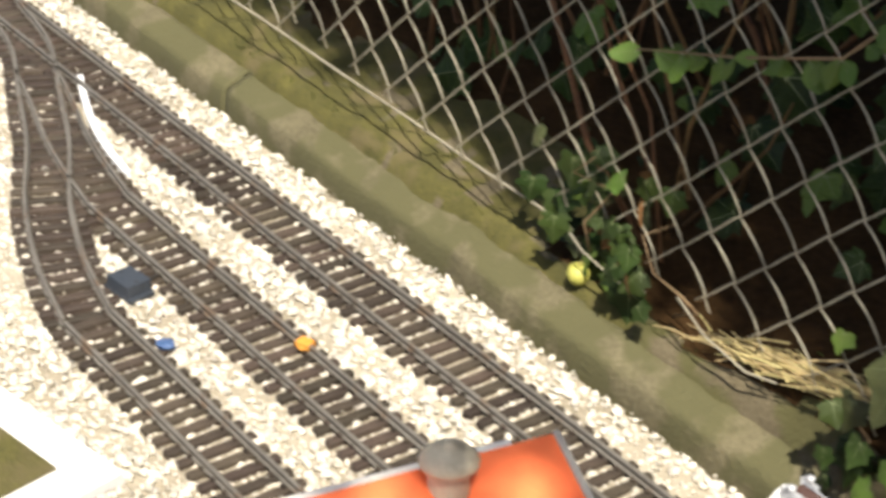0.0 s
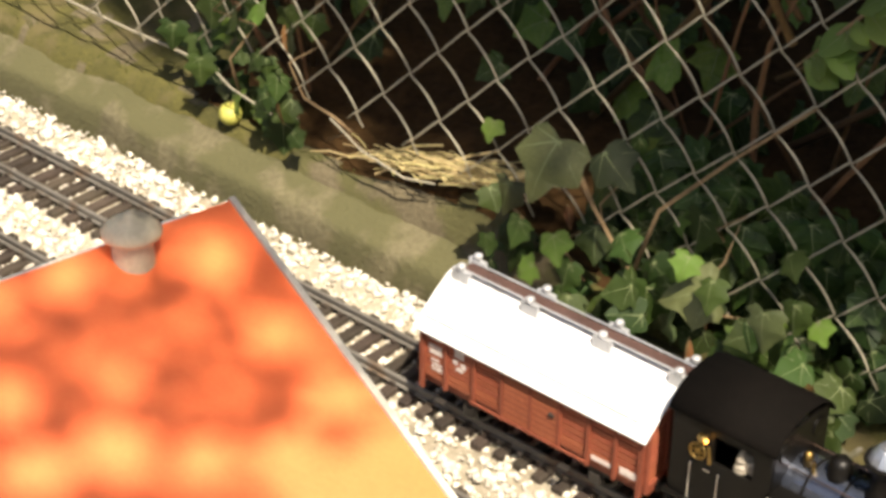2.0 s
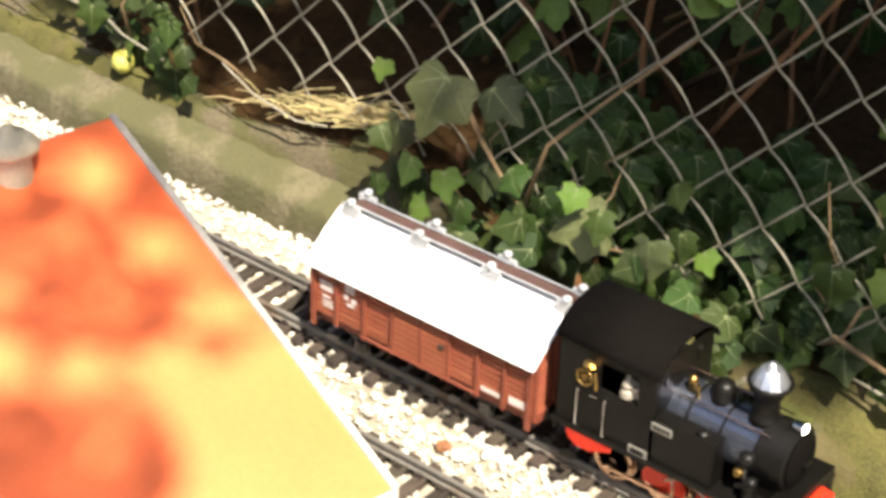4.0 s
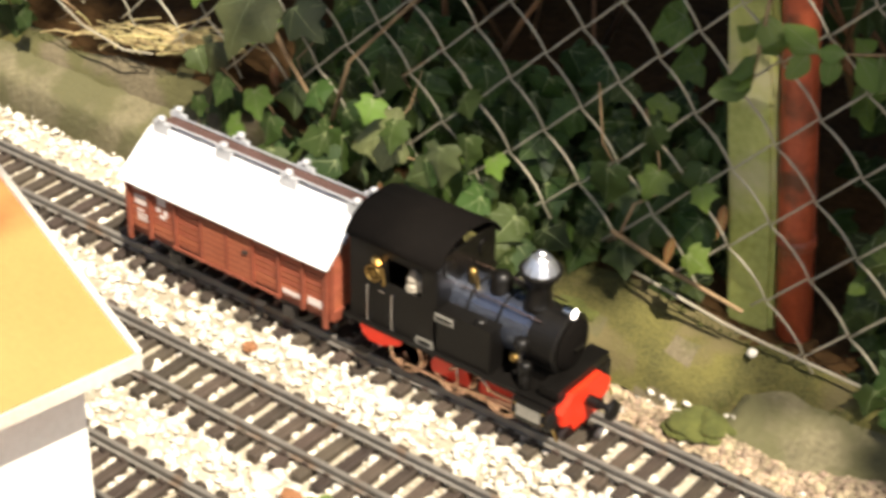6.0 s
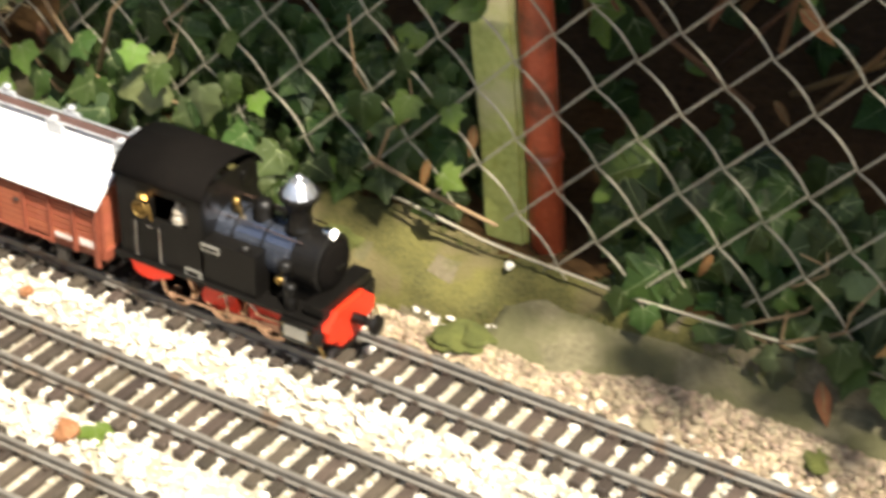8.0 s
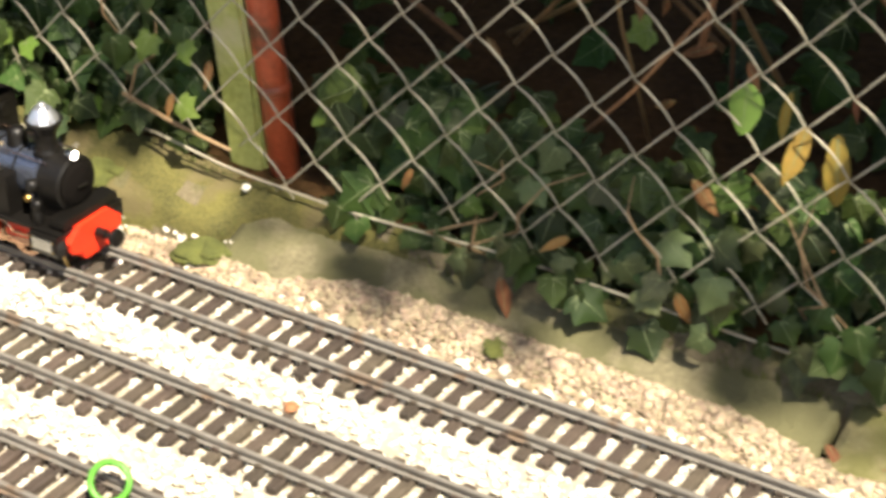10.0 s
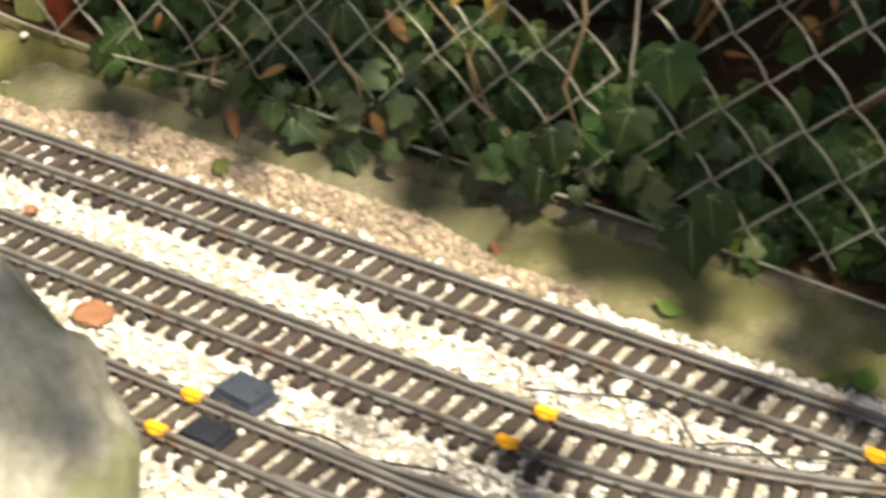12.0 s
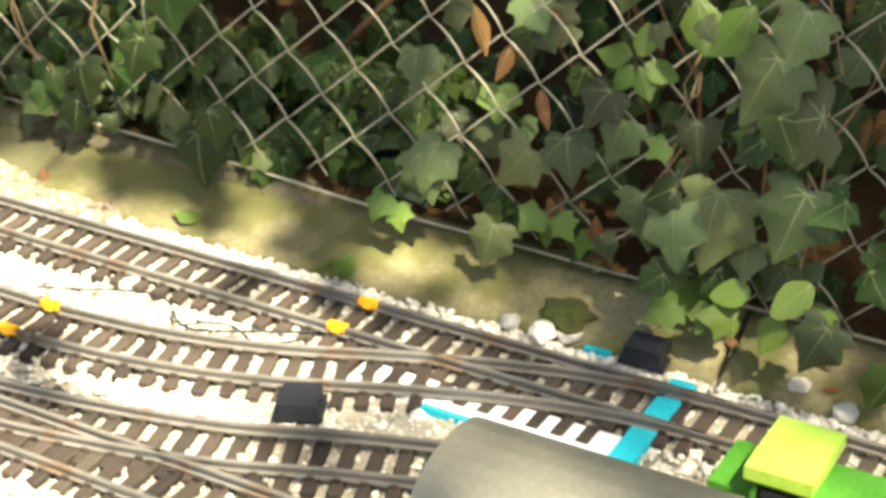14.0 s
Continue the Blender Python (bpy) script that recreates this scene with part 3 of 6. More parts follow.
# ---- plants ----
def leaf_mesh(material, seed, kind="ivy"):
    """A leaf of unit length: base at the origin, tip along y, face up z, folded at the midrib, with raised veins."""
    rng = random.Random(seed)
    if kind == "ivy":
        half = [(0.0, 0.0), (0.15, -0.10), (0.36, -0.09), (0.53, 0.04), (0.43, 0.17), (0.51, 0.33), (0.57, 0.46), (0.40, 0.52), (0.27, 0.63), (0.14, 0.83), (0.0, 1.0)]
        rays = [(0.0, 0.95), (0.56, 0.44), (-0.56, 0.44), (0.46, 0.02), (-0.46, 0.02)]
    else:
        half = [(0.0, 0.0), (0.12, 0.06), (0.27, 0.22), (0.33, 0.42), (0.28, 0.64), (0.14, 0.86), (0.0, 1.0)]
        rays = [(0.0, 0.95), (0.25, 0.5), (-0.25, 0.5)]
    if kind == "lance":
        half = [(x * 0.55, y) for x, y in half]
        rays = rays[:1]
    half = [(x * rng.uniform(0.88, 1.12), y + rng.uniform(-0.03, 0.03)) for x, y in half]
    half[0], half[-1] = (0.0, 0.0), (0.0, half[-1][1])
    def up(x, y):
        return -0.22 * abs(x) + 0.10 * math.sin(3.0 * y + seed) + 0.05 * math.sin(9 * x + seed) - 0.18 * y * y
    bm = bmesh.new()
    mid = [bm.verts.new((0, y, up(0, y))) for y in (0.0, 0.2, 0.4, 0.6, half[-1][1])]
    for s in (1, -1):
        rim = [bm.verts.new((s * x, y, up(x, y))) for x, y in half[1:-1]]
        chain = [mid[0]] + rim + [mid[-1]]
        m = 0
        for a, b in zip(chain, chain[1:]):
            want = min(range(5), key=lambda i: abs(mid[i].co.y - b.co.y)) if b is not mid[-1] else 4
            want = max(want, m)
            if b is not mid[m] and a is not mid[m]:
                bm.faces.new((mid[m], a, b) if s > 0 else (mid[m], b, a))
            while m < want and b is not mid[m + 1]:
                bm.faces.new((mid[m], b, mid[m + 1]) if s > 0 else (mid[m], mid[m + 1], b))
                m += 1
    plain = len(bm.faces)
    for rx, ry in rays:
        d = Vector((rx, ry, 0)).normalized()
        w = Vector((-d.y, d.x, 0)) * 0.009
        prev = None
        for k in range(4):
            f = k / 3
            x, y = rx * f, ry * f + 0.04 * (1 - f)
            c = Vector((x, y, up(x, y) + 0.012))
            cur = (bm.verts.new(c + w * (1.15 - f)), bm.verts.new(c - w * (1.15 - f)))
            if prev:
                bm.faces.new((prev[0], prev[1], cur[1], cur[0]))
            prev = cur
    me = bpy.data.meshes.new("leaf")
    bm.to_mesh(me); bm.free()
    me.materials.append(material); me.materials.append(M_VEIN)
    for i, p in enumerate(me.polygons):
        p.material_index = 1 if i >= plain else 0
        p.use_smooth = i < plain
    return me


IVY = [leaf_mesh(M_IVY, s) for s in (1, 2, 3, 4)]
PALE = [leaf_mesh(M_IVY_PALE, s) for s in (13, 14, 15)]
YOUNG = [leaf_mesh(M_IVY_YOUNG, s) for s in (5, 6)]
DEAD = [leaf_mesh(M_LEAF_DEAD, s, "lance") for s in (7, 8)]
SERE = [leaf_mesh(M_LEAF_SERE, s, "lance") for s in (11, 12)]
OVAL = [leaf_mesh(M_IVY_YOUNG, s, "oval") for s in (9, 10)]


def leaf_pose(x, y, z, size, tip, face):
    """tip and face: ways in which the leaf points and looks."""
    n, t = Vector(face).normalized(), Vector(tip)
    t = (t - n * t.dot(n)).normalized()
    s = t.cross(n)
    return Matrix(((s.x, t.x, n.x, x), (s.y, t.y, n.y, y), (s.z, t.z, n.z, z), (0, 0, 0, 1))) @ Matrix.Diagonal((size, size, size, 1))


def hanging(rng, x, y, z, size):
    tip = (rng.uniform(-0.8, 0.8), rng.uniform(-0.5, 0.1), rng.uniform(-1.0, -0.1))
    face = (rng.uniform(-0.55, 0.55), rng.uniform(-1.0, -0.45), rng.uniform(0.15, 0.9))
    return leaf_pose(x, y, z, size, tip, face)


def ivy_plant(x0, x1, zlo, zhi, count, seed, heroes=(), young=0.08, ylo=0.075, yhi=0.15, pale=0.12, behind=9.0):
    rng = random.Random(seed)
    p = thing("ivy_plant", "climbing ivy with dark lobed leaves creeping through the fence", "ivy", group="ivy along the fence")
    for _ in range(max(int((x1 - x0) * 9), 2)):
        x, z = rng.uniform(x0, x1), zlo - 0.01
        pts = [(x, 0.145, z)]
        for k in range(5):
            x += rng.uniform(-0.03, 0.045); z += rng.uniform(0.01, (zhi - zlo) / 3.2)
            pts.append((x, rng.uniform(0.105, 0.15), z))
        part("stem", tube(bmesh.new(), pts, [0.0016, 0.0015, 0.0013, 0.0011, 0.0009, 0.0006], 5), M_STEM, p, smooth=True)
    for x, y, z, size, tip, face, kind in heroes:
        part("leaf", {"i": IVY, "y": YOUNG, "d": DEAD, "o": OVAL, "s": SERE, "p": PALE}[kind][0 if rng.random() < 0.5 else 1], None, p, at=leaf_pose(x, y, z, size, tip, face))
    for _ in range(count):
        z = zlo + (zhi - zlo) * rng.random() ** 1.5
        m = rng.choice(YOUNG) if rng.random() < young else (rng.choice(DEAD) if rng.random() < 0.05 else rng.choice(PALE if rng.random() < pale else IVY))
        x, y, size = rng.uniform(x0, x1), rng.uniform(ylo, yhi), rng.uniform(0.019, 0.036)
        if z > behind:
            y = rng.uniform(0.134, 0.185)
        if abs(x + 0.905) > 0.030 or z > 0.115 or y > 0.13:      # none before the fallen fruit
            part("leaf", m, None, p, at=hanging(rng, x, y, z, size))
    return p


D, F = (0.1, -0.2, -1), (0.05, -0.9, 0.45)
ivy_plant(-1.02, -0.80, 0.075, 0.20, 40, 11, [(-0.84, 0.105, 0.115, 0.025, (-0.5, -0.2, -0.6), F, "i")], ylo=0.105)
ivy_plant(-0.60, -0.38, 0.05, 0.17, 40, 12, [(-0.494, 0.096, 0.200, 0.058, (-0.25, -0.1, -1), (0.25, -0.85, 0.55), "p"), (-0.455, 0.102, 0.200, 0.040, (0.8, -0.1, -0.5), (0.1, -0.8, 0.6), "p"),
                                            (-0.545, 0.100, 0.140, 0.032, (-0.1, -0.3, -1), F, "p"), (-0.585, 0.12, 0.175, 0.021, D, F, "y")])
ivy_plant(-0.40, -0.20, 0.06, 0.17, 46, 13, [(-0.340, 0.098, 0.122, 0.050, (-0.9, -0.2, -0.5), (0.1, -0.9, 0.6), "p"), (-0.275, 0.105, 0.135, 0.025, (0.15, -0.2, -1), (-0.4, -0.9, 0.4), "y"),
                                            (-0.255, 0.11, 0.125, 0.021, (0.6, -0.2, -0.7), F, "y"), (-0.30, 0.10, 0.10, 0.035, (0.7, -0.2, -0.6), F, "i"), (-0.40, 0.10, 0.10, 0.035, D, F, "i")])
ivy_plant(-0.20, -0.06, 0.075, 0.22, 22, 14, [(-0.105, 0.115, 0.165, 0.027, (-0.2, -0.2, -1), F, "y"), (-0.068, 0.115, 0.165, 0.021, (0.5, -0.2, -0.8), F, "y"), (-0.065, 0.10, 0.115, 0.024, (0.9, -0.1, -0.3), F, "y"),
                                           (-0.135, 0.125, 0.085, 0.032, (0.4, -0.5, -0.5), (0, -0.5, 0.9), "i"), (-0.15, 0.12, 0.15, 0.032, D, F, "i")], ylo=0.125, yhi=0.17)
ivy_plant(0.045, 0.22, 0.036, 0.15, 46, 15, young=0.05, ylo=0.108, yhi=0.16, behind=0.075)
ivy_plant(0.19, 0.45, 0.034, 0.17, 84, 19, young=0.06, ylo=0.100, yhi=0.16, pale=0.35, behind=0.088)
ivy_plant(0.42, 0.80, 0.040, 0.17, 88, 16, [(0.522, 0.136, 0.225, 0.058, (0.10, -0.05, -1), (0.3, -0.9, 0.1), "s"), (0.500, 0.137, 0.225, 0.048, (-0.35, -0.1, -1), (0.5, -0.9, 0.2), "s"), (0.448, 0.136, 0.250, 0.040, (0.1, -0.1, -1), F, "o"),
                                               (0.478, 0.137, 0.250, 0.040, (0.15, -0.1, -1), (-0.6, -0.8, 0.2), "s"), (0.75, 0.09, 0.10, 0.038, (0.3, -0.2, -1), F, "i"), (0.695, 0.115, 0.200, 0.048, (0.25, -0.2, -1), F, "i"),
                                               (0.735, 0.095, 0.075, 0.052, (0.2, -0.2, -1), (0.1, -0.9, 0.5), "i"), (0.675, 0.100, 0.150, 0.044, (-0.2, -0.2, -1), F, "i"), (0.600, 0.105, 0.110, 0.040, (0.3, -0.2, -1), F, "i")], ylo=0.100, yhi=0.165, pale=0.35, behind=0.100)
ivy_plant(0.92, 1.30, 0.05, 0.27, 74, 17, [(1.155, 0.092, 0.120, 0.044, (0.1, -0.1, -1), (0.2, -0.95, 0.35), "p"), (1.135, 0.100, 0.172, 0.040, (-0.3, -0.1, -1), (-0.1, -0.9, 0.5), "p"), (1.055, 0.100, 0.130, 0.046, (-0.6, -0.1, -0.8), (0.1, -0.95, 0.4), "p"), (1.085, 0.100, 0.148, 0.042, (0.2, -0.1, -1), (0.2, -0.9, 0.45), "p"), (0.972, 0.097, 0.118, 0.046, (-0.2, -0.1, -1), (0.0, -0.9, 0.5), "p"), (1.030, 0.088, 0.062, 0.040, (-0.2, -0.2, -1), (0.1, -0.9, 0.5), "p"), (1.062, 0.098, 0.078, 0.026, (-0.5, -0.2, -0.8), F, "y"), (1.080, 0.098, 0.076, 0.024, (0.6, -0.2, -0.6), F, "y"), (0.924, 0.088, 0.062, 0.026, (-0.3, -0.2, -1), F, "y"), (0.936, 0.088, 0.055, 0.024, (0.4, -0.2, -1), F, "y"), (1.136, 0.102, 0.225, 0.032, (-1, -0.1, 0.1), (0.1, -0.7, 0.7), "o"), (1.142, 0.102, 0.226, 0.028, (0.0, -0.1, 1), (0.1, -0.8, 0.5), "o"), (1.145, 0.102, 0.222, 0.030, (1, -0.1, -0.2), (0.1, -0.7, 0.7), "o"), (1.142, 0.100, 0.219, 0.028, (0.5, -0.2, -1), (0.1, -0.8, 0.5), "o"), (1.137, 0.100, 0.219, 0.026, (-0.6, -0.2, -1), (0.0, -0.8, 0.5), "o"), (0.985, 0.136, 0.225, 0.040, (0.3, -0.1, -1), F, "d"), (1.020, 0.136, 0.200, 0.036, (-0.4, -0.1, -1), F, "d"), (1.045, 0.135, 0.165, 0.034, (0.3, -0.1, -1), F, "d"), (0.945, 0.110, 0.190, 0.036, (0.1, -0.2, -1), F, "p"),
                                              (0.955, 0.095, 0.105, 0.044, (0.4, -0.2, -1), F, "p"), (1.190, 0.070, 0.125, 0.050, (0.2, -0.2, -1), F, "p"), (1.125, 0.090, 0.200, 0.038, (-0.5, -0.2, -1), F, "p")], young=0.16, ylo=0.110, pale=0.55, behind=0.09)
ivy_plant(1.16, 1.70, 0.04, 0.42, 170, 18, [(1.300, 0.072, 0.222, 0.064, (-1, -0.1, -0.35), (0.1, -0.9, 0.5), "p"), (1.222, 0.085, 0.140, 0.066, (-0.1, -0.1, -1), (0.0, -0.9, 0.5), "p"), (1.292, 0.068, 0.165, 0.060, (-0.3, -0.1, -1), (0.2, -0.9, 0.45), "p"), (1.262, 0.078, 0.258, 0.060, (-0.4, -0.1, -0.9), (-0.1, -0.9, 0.5), "p"), (1.190, 0.105, 0.182, 0.036, (0.2, -0.1, -1), F, "p"), (1.255, 0.066, 0.074, 0.034, (-0.9, -0.2, -0.3), (0, -0.8, 0.6), "o"), (1.285, 0.056, 0.068, 0.036, (-0.3, -0.2, -1), (0, -0.8, 0.6), "o"), (1.305, 0.056, 0.098, 0.040, (-0.6, -0.2, -0.8), (0.1, -0.8, 0.6), "o"), (1.325, 0.046, 0.072, 0.042, (-0.4, -0.2, -0.9), (0.1, -0.9, 0.5), "p"), (1.232, 0.096, 0.285, 0.050, (-0.5, -0.1, -0.8), (0, -0.8, 0.6), "o"), (1.275, 0.086, 0.292, 0.046, (-0.2, -0.1, -1), (0, -0.8, 0.6), "p"), (1.185, 0.098, 0.285, 0.046, (0.3, -0.1, -1), (0.1, -0.8, 0.6), "o")], young=0.18, ylo=0.045, pale=0.45)


def leaf_mass(name, label, n, xr, yr, zr, size, seed, meshes, hollow=0.0, category="hedge"):
    """Many leaves joined into one mesh."""
    rng = random.Random(seed)
    src = []
    for me in meshes:
        co = np.empty(len(me.vertices) * 3); me.vertices.foreach_get("co", co)
        src.append((co.reshape(-1, 3), [tuple(p.vertices) for p in me.polygons], [p.material_index for p in me.polygons]))
    V, Fc, MI, base = [], [], [], 0
    for _ in range(n):
        co, fs, mi = rng.choice(src)
        x, y, z = rng.uniform(*xr), rng.uniform(*yr), zr[0] + (zr[1] - zr[0]) * rng.random()
        m = np.array(hanging(rng, x, y, z, rng.uniform(*size)))
        if rng.random() < hollow and y < 0.48 and 0.17 < z < 0.75 and x < 1.05:
            continue
        V.append(co @ m[:3, :3].T + m[:3, 3])
        Fc += [tuple(i + base for i in f) for f in fs]
        MI += mi
        base += len(co)
    me = bpy.data.meshes.new(name)
    me.from_pydata(np.concatenate(V).tolist(), [], Fc)
    me.materials.append(meshes[0].materials[0]); me.materials.append(M_VEIN)
    me.polygons.foreach_set("material_index", MI)
    me.update()
    return tagged(new(name, me), label, category, kind="stuff")


leaf_mass("hedge_foliage", "dense dark ivy foliage behind the fence", 8000, (-2.6, 2.4), (0.25, 0.85), (0.02, 1.3), (0.03, 0.06), 31, IVY, hollow=0.8)
leaf_mass("ivy_curtain", "ivy leaves pressed against the back of the fence", 300, (-0.50, -0.075), (0.138, 0.21), (0.05, 0.185), (0.022, 0.042), 36, IVY)
leaf_mass("ivy_curtain", "ivy leaves pressed against the back of the fence", 420, (0.045, 0.95), (0.138, 0.21), (0.04, 0.15), (0.022, 0.042), 37, IVY)
leaf_mass("hedge_young_foliage", "scattered bright young leaves in the hedge", 360, (-2.2, 2.2), (0.17, 0.45), (0.05, 0.9), (0.025, 0.045), 32, YOUNG)
# unseen leaves added over the fence to keep skylight off the hedge
leaf_mass("hedge_overhang", "unseen leaf mass added above the fence to dim the hedge", 4200, (-2.4, 2.2), (0.02, 0.75), (0.74, 1.25), (0.05, 0.09), 38, IVY)
leaf_mass("withered_foliage", "brown withered leaves caught in the hedge", 130, (-0.2, 1.6), (0.15, 0.40), (0.05, 0.7), (0.020, 0.036), 33, DEAD)


def hanging_branch(pts, count, seed):
    """A thin twig hanging down before the fence, with oval leaves along it."""
    rng = random.Random(seed)
    t = thing("hanging_branch", "thin leafy branch with light green leaves hanging over the fence", "branch", group="branches over the fence")
    P = [Vector(p) for p in pts]
    part("twig", tube(bmesh.new(), P, [0.0022 - 0.0014 * k / (len(P) - 1) for k in range(len(P))], 6), M_STEM, t, smooth=True)
    for k in range(count):
        f = (k + rng.random()) / count * (len(P) - 1)
        a = P[int(f)].lerp(P[min(int(f) + 1, len(P) - 1)], f % 1)
        d = (rng.uniform(-1, 1), rng.uniform(-0.8, 0.3), rng.uniform(-0.9, 0.4))
        part("leaf", rng.choice(OVAL), None, t, at=leaf_pose(a.x, a.y, a.z, rng.uniform(0.020, 0.034), d, (rng.uniform(-0.5, 0.5), rng.uniform(-0.9, -0.2), rng.uniform(0.3, 1))))


hanging_branch([(-0.50, 0.150, 0.560), (-0.56, 0.125, 0.470), (-0.62, 0.112, 0.405), (-0.72, 0.108, 0.368), (-0.84, 0.106, 0.330)], 26, 41)
hanging_branch([(0.30, 0.160, 0.520), (0.22, 0.120, 0.400), (0.14, 0.110, 0.345), (0.06, 0.106, 0.318), (0.0, 0.108, 0.300)], 24, 42)
hanging_branch([(-0.04, 0.150, 0.420), (-0.03, 0.118, 0.340), (-0.032, 0.112, 0.290), (-0.036, 0.114, 0.262)], 10, 43)
hanging_branch([(0.78, 0.160, 0.480), (0.72, 0.120, 0.380), (0.66, 0.110, 0.345), (0.60, 0.108, 0.310), (0.585, 0.112, 0.262)], 24, 44)
hanging_branch([(0.95, 0.165, 0.460), (0.88, 0.125, 0.370), (0.82, 0.112, 0.325), (0.77, 0.110, 0.300), (0.73, 0.110, 0.268)], 26, 46)
hanging_branch([(-0.18, 0.160, 0.520), (-0.22, 0.122, 0.420), (-0.26, 0.112, 0.372), (-0.30, 0.110, 0.325)], 18, 45)


def build_hedge_twigs():
    """Bare brown twigs inside the hedge, one joined mesh."""
    rng = random.Random(64)
    bm = bmesh.new()
    for _ in range(170):
        x, y, z = rng.uniform(-1.6, 2.0), rng.uniform(0.19, 0.42), rng.uniform(0.02, 0.30)
        dx, dz = rng.uniform(-0.10, 0.10), rng.uniform(0.05, 0.14)
        pts = [(x + dx * k + 0.012 * rng.uniform(-1, 1), y + 0.02 * rng.uniform(-1, 1), z + dz * k) for k in range(5)]
        r = rng.uniform(0.0015, 0.0042)
        tube(bm, pts, [r, r * 0.9, r * 0.8, r * 0.6, r * 0.35], 5)
    tagged(new("hedge_twigs", mesh_of(bm, M_TWIG, smooth=True)), "bare red-brown twigs inside the hedge", "twigs", kind="stuff")


build_hedge_twigs()


# ---- train ----
def prism(pts, y0, y1):
    """A section of (x, z) points carried from y0 to y1."""
    bm = bmesh.new()
    a = [bm.verts.new((x, y0, z)) for x, z in pts]
    b = [bm.verts.new((x, y1, z)) for x, z in pts]
    bm.faces.new(a); bm.faces.new(b[::-1])
    for k in range(len(pts)):
        bm.faces.new((a[k], a[(k + 1) % len(pts)], b[(k + 1) % len(pts)], b[k]))
    return bm


M_BLACK = material("black_engine_paint", (0.003, 0.0026, 0.0022), (0.007, 0.006, 0.005), 0.42, 300, 25, 0.06, spec=0.28)
M_BLACK_MATT = material("matt_black_roof", (0.003, 0.0024, 0.002), (0.006, 0.0048, 0.004), 0.85, 300, 25, 0.15, spec=0.06)
# blue-grey metallic colour stands in for the sky's sheen on black paint
M_BOILER = material("boiler_painted_sky_sheen", (0.125, 0.143, 0.190), (0.17, 0.19, 0.245), 0.22, 300, 25, 0.02, metal=0.85, spec=0.6, coat=0.3)
M_RED = material("signal_red_paint", (0.55, 0.022, 0.008), (0.72, 0.040, 0.012), 0.45, 300, 25, 0.06)
M_RED_FRAME = material("red_frame_paint", (0.42, 0.018, 0.008), (0.60, 0.035, 0.014), 0.45, 300, 25, 0.08)
M_BROWN = material("wagon_brown_paint", (0.25, 0.066, 0.032), (0.36, 0.105, 0.055), 0.6, 420, 40, 0.25, spread=0.10)
M_BROWN_DARK = material("wagon_frame_paint", (0.17, 0.044, 0.024), (0.26, 0.070, 0.038), 0.6, 420, 40, 0.2)
M_WHITE_ROOF = material("white_roof_paint", (0.76, 0.76, 0.77), (0.86, 0.86, 0.86), 0.5, 260, 20, 0.08, stain=(0.62, 0.60, 0.57), stain_scale=30, stain_amount=0.1)
M_LETTER = material("white_lettering", (0.55, 0.46, 0.42), (0.70, 0.62, 0.58), 0.6, 600, 60, 0.05)
M_BRASS = material("brass", (0.30, 0.19, 0.055), (0.48, 0.33, 0.12), 0.38, 400, 40, 0.05, metal=1.0)
M_SILVER = material("bright_metal", (0.62, 0.63, 0.66), (0.84, 0.85, 0.87), 0.18, 400, 40, 0.03, metal=1.0)
M_CAP = material("brushed_cap", (0.55, 0.56, 0.60), (0.80, 0.81, 0.84), 0.34, 400, 40, 0.05, metal=0.9)
M_BRACKET = material("light_grey_bracket", (0.42, 0.43, 0.45), (0.60, 0.61, 0.63), 0.35, 400, 40, 0.05, metal=0.4)
M_ROD = material("coppery_steel_rod", (0.38, 0.23, 0.16), (0.60, 0.40, 0.30), 0.26, 400, 40, 0.05, metal=1.0)
M_DARK_METAL = material("dark_underframe", (0.020, 0.017, 0.015), (0.045, 0.038, 0.032), 0.6, 400, 40, 0.2)
M_WALK = material("brown_walkway_board", (0.050, 0.026, 0.022), (0.10, 0.055, 0.046), 0.7, 400, 40, 0.3)
M_PLATE = material("engraved_plate", (0.25, 0.24, 0.21), (0.42, 0.40, 0.35), 0.4, 500, 60, 0.1, metal=0.5)
M_PALE = material("pale_casting", (0.20, 0.175, 0.14), (0.34, 0.30, 0.24), 0.5, 400, 40, 0.2)


def glowing(name, colour, strength):
    m = bpy.data.materials.new(name)
    m.use_nodes = True
    b = m.node_tree.nodes["Principled BSDF"]
    b.inputs["Base Color"].default_value = (*colour, 1)
    b.inputs["Emission Color"].default_value = (*colour, 1)
    b.inputs["Emission Strength"].default_value = strength
    return m


M_LAMP = glowing("lit_headlamp", (1.0, 0.95, 0.85), 3.0)
M_CABLAMP = glowing("lit_cab_lamp", (1.0, 0.45, 0.08), 3.0)
TRAIN_X = -0.100


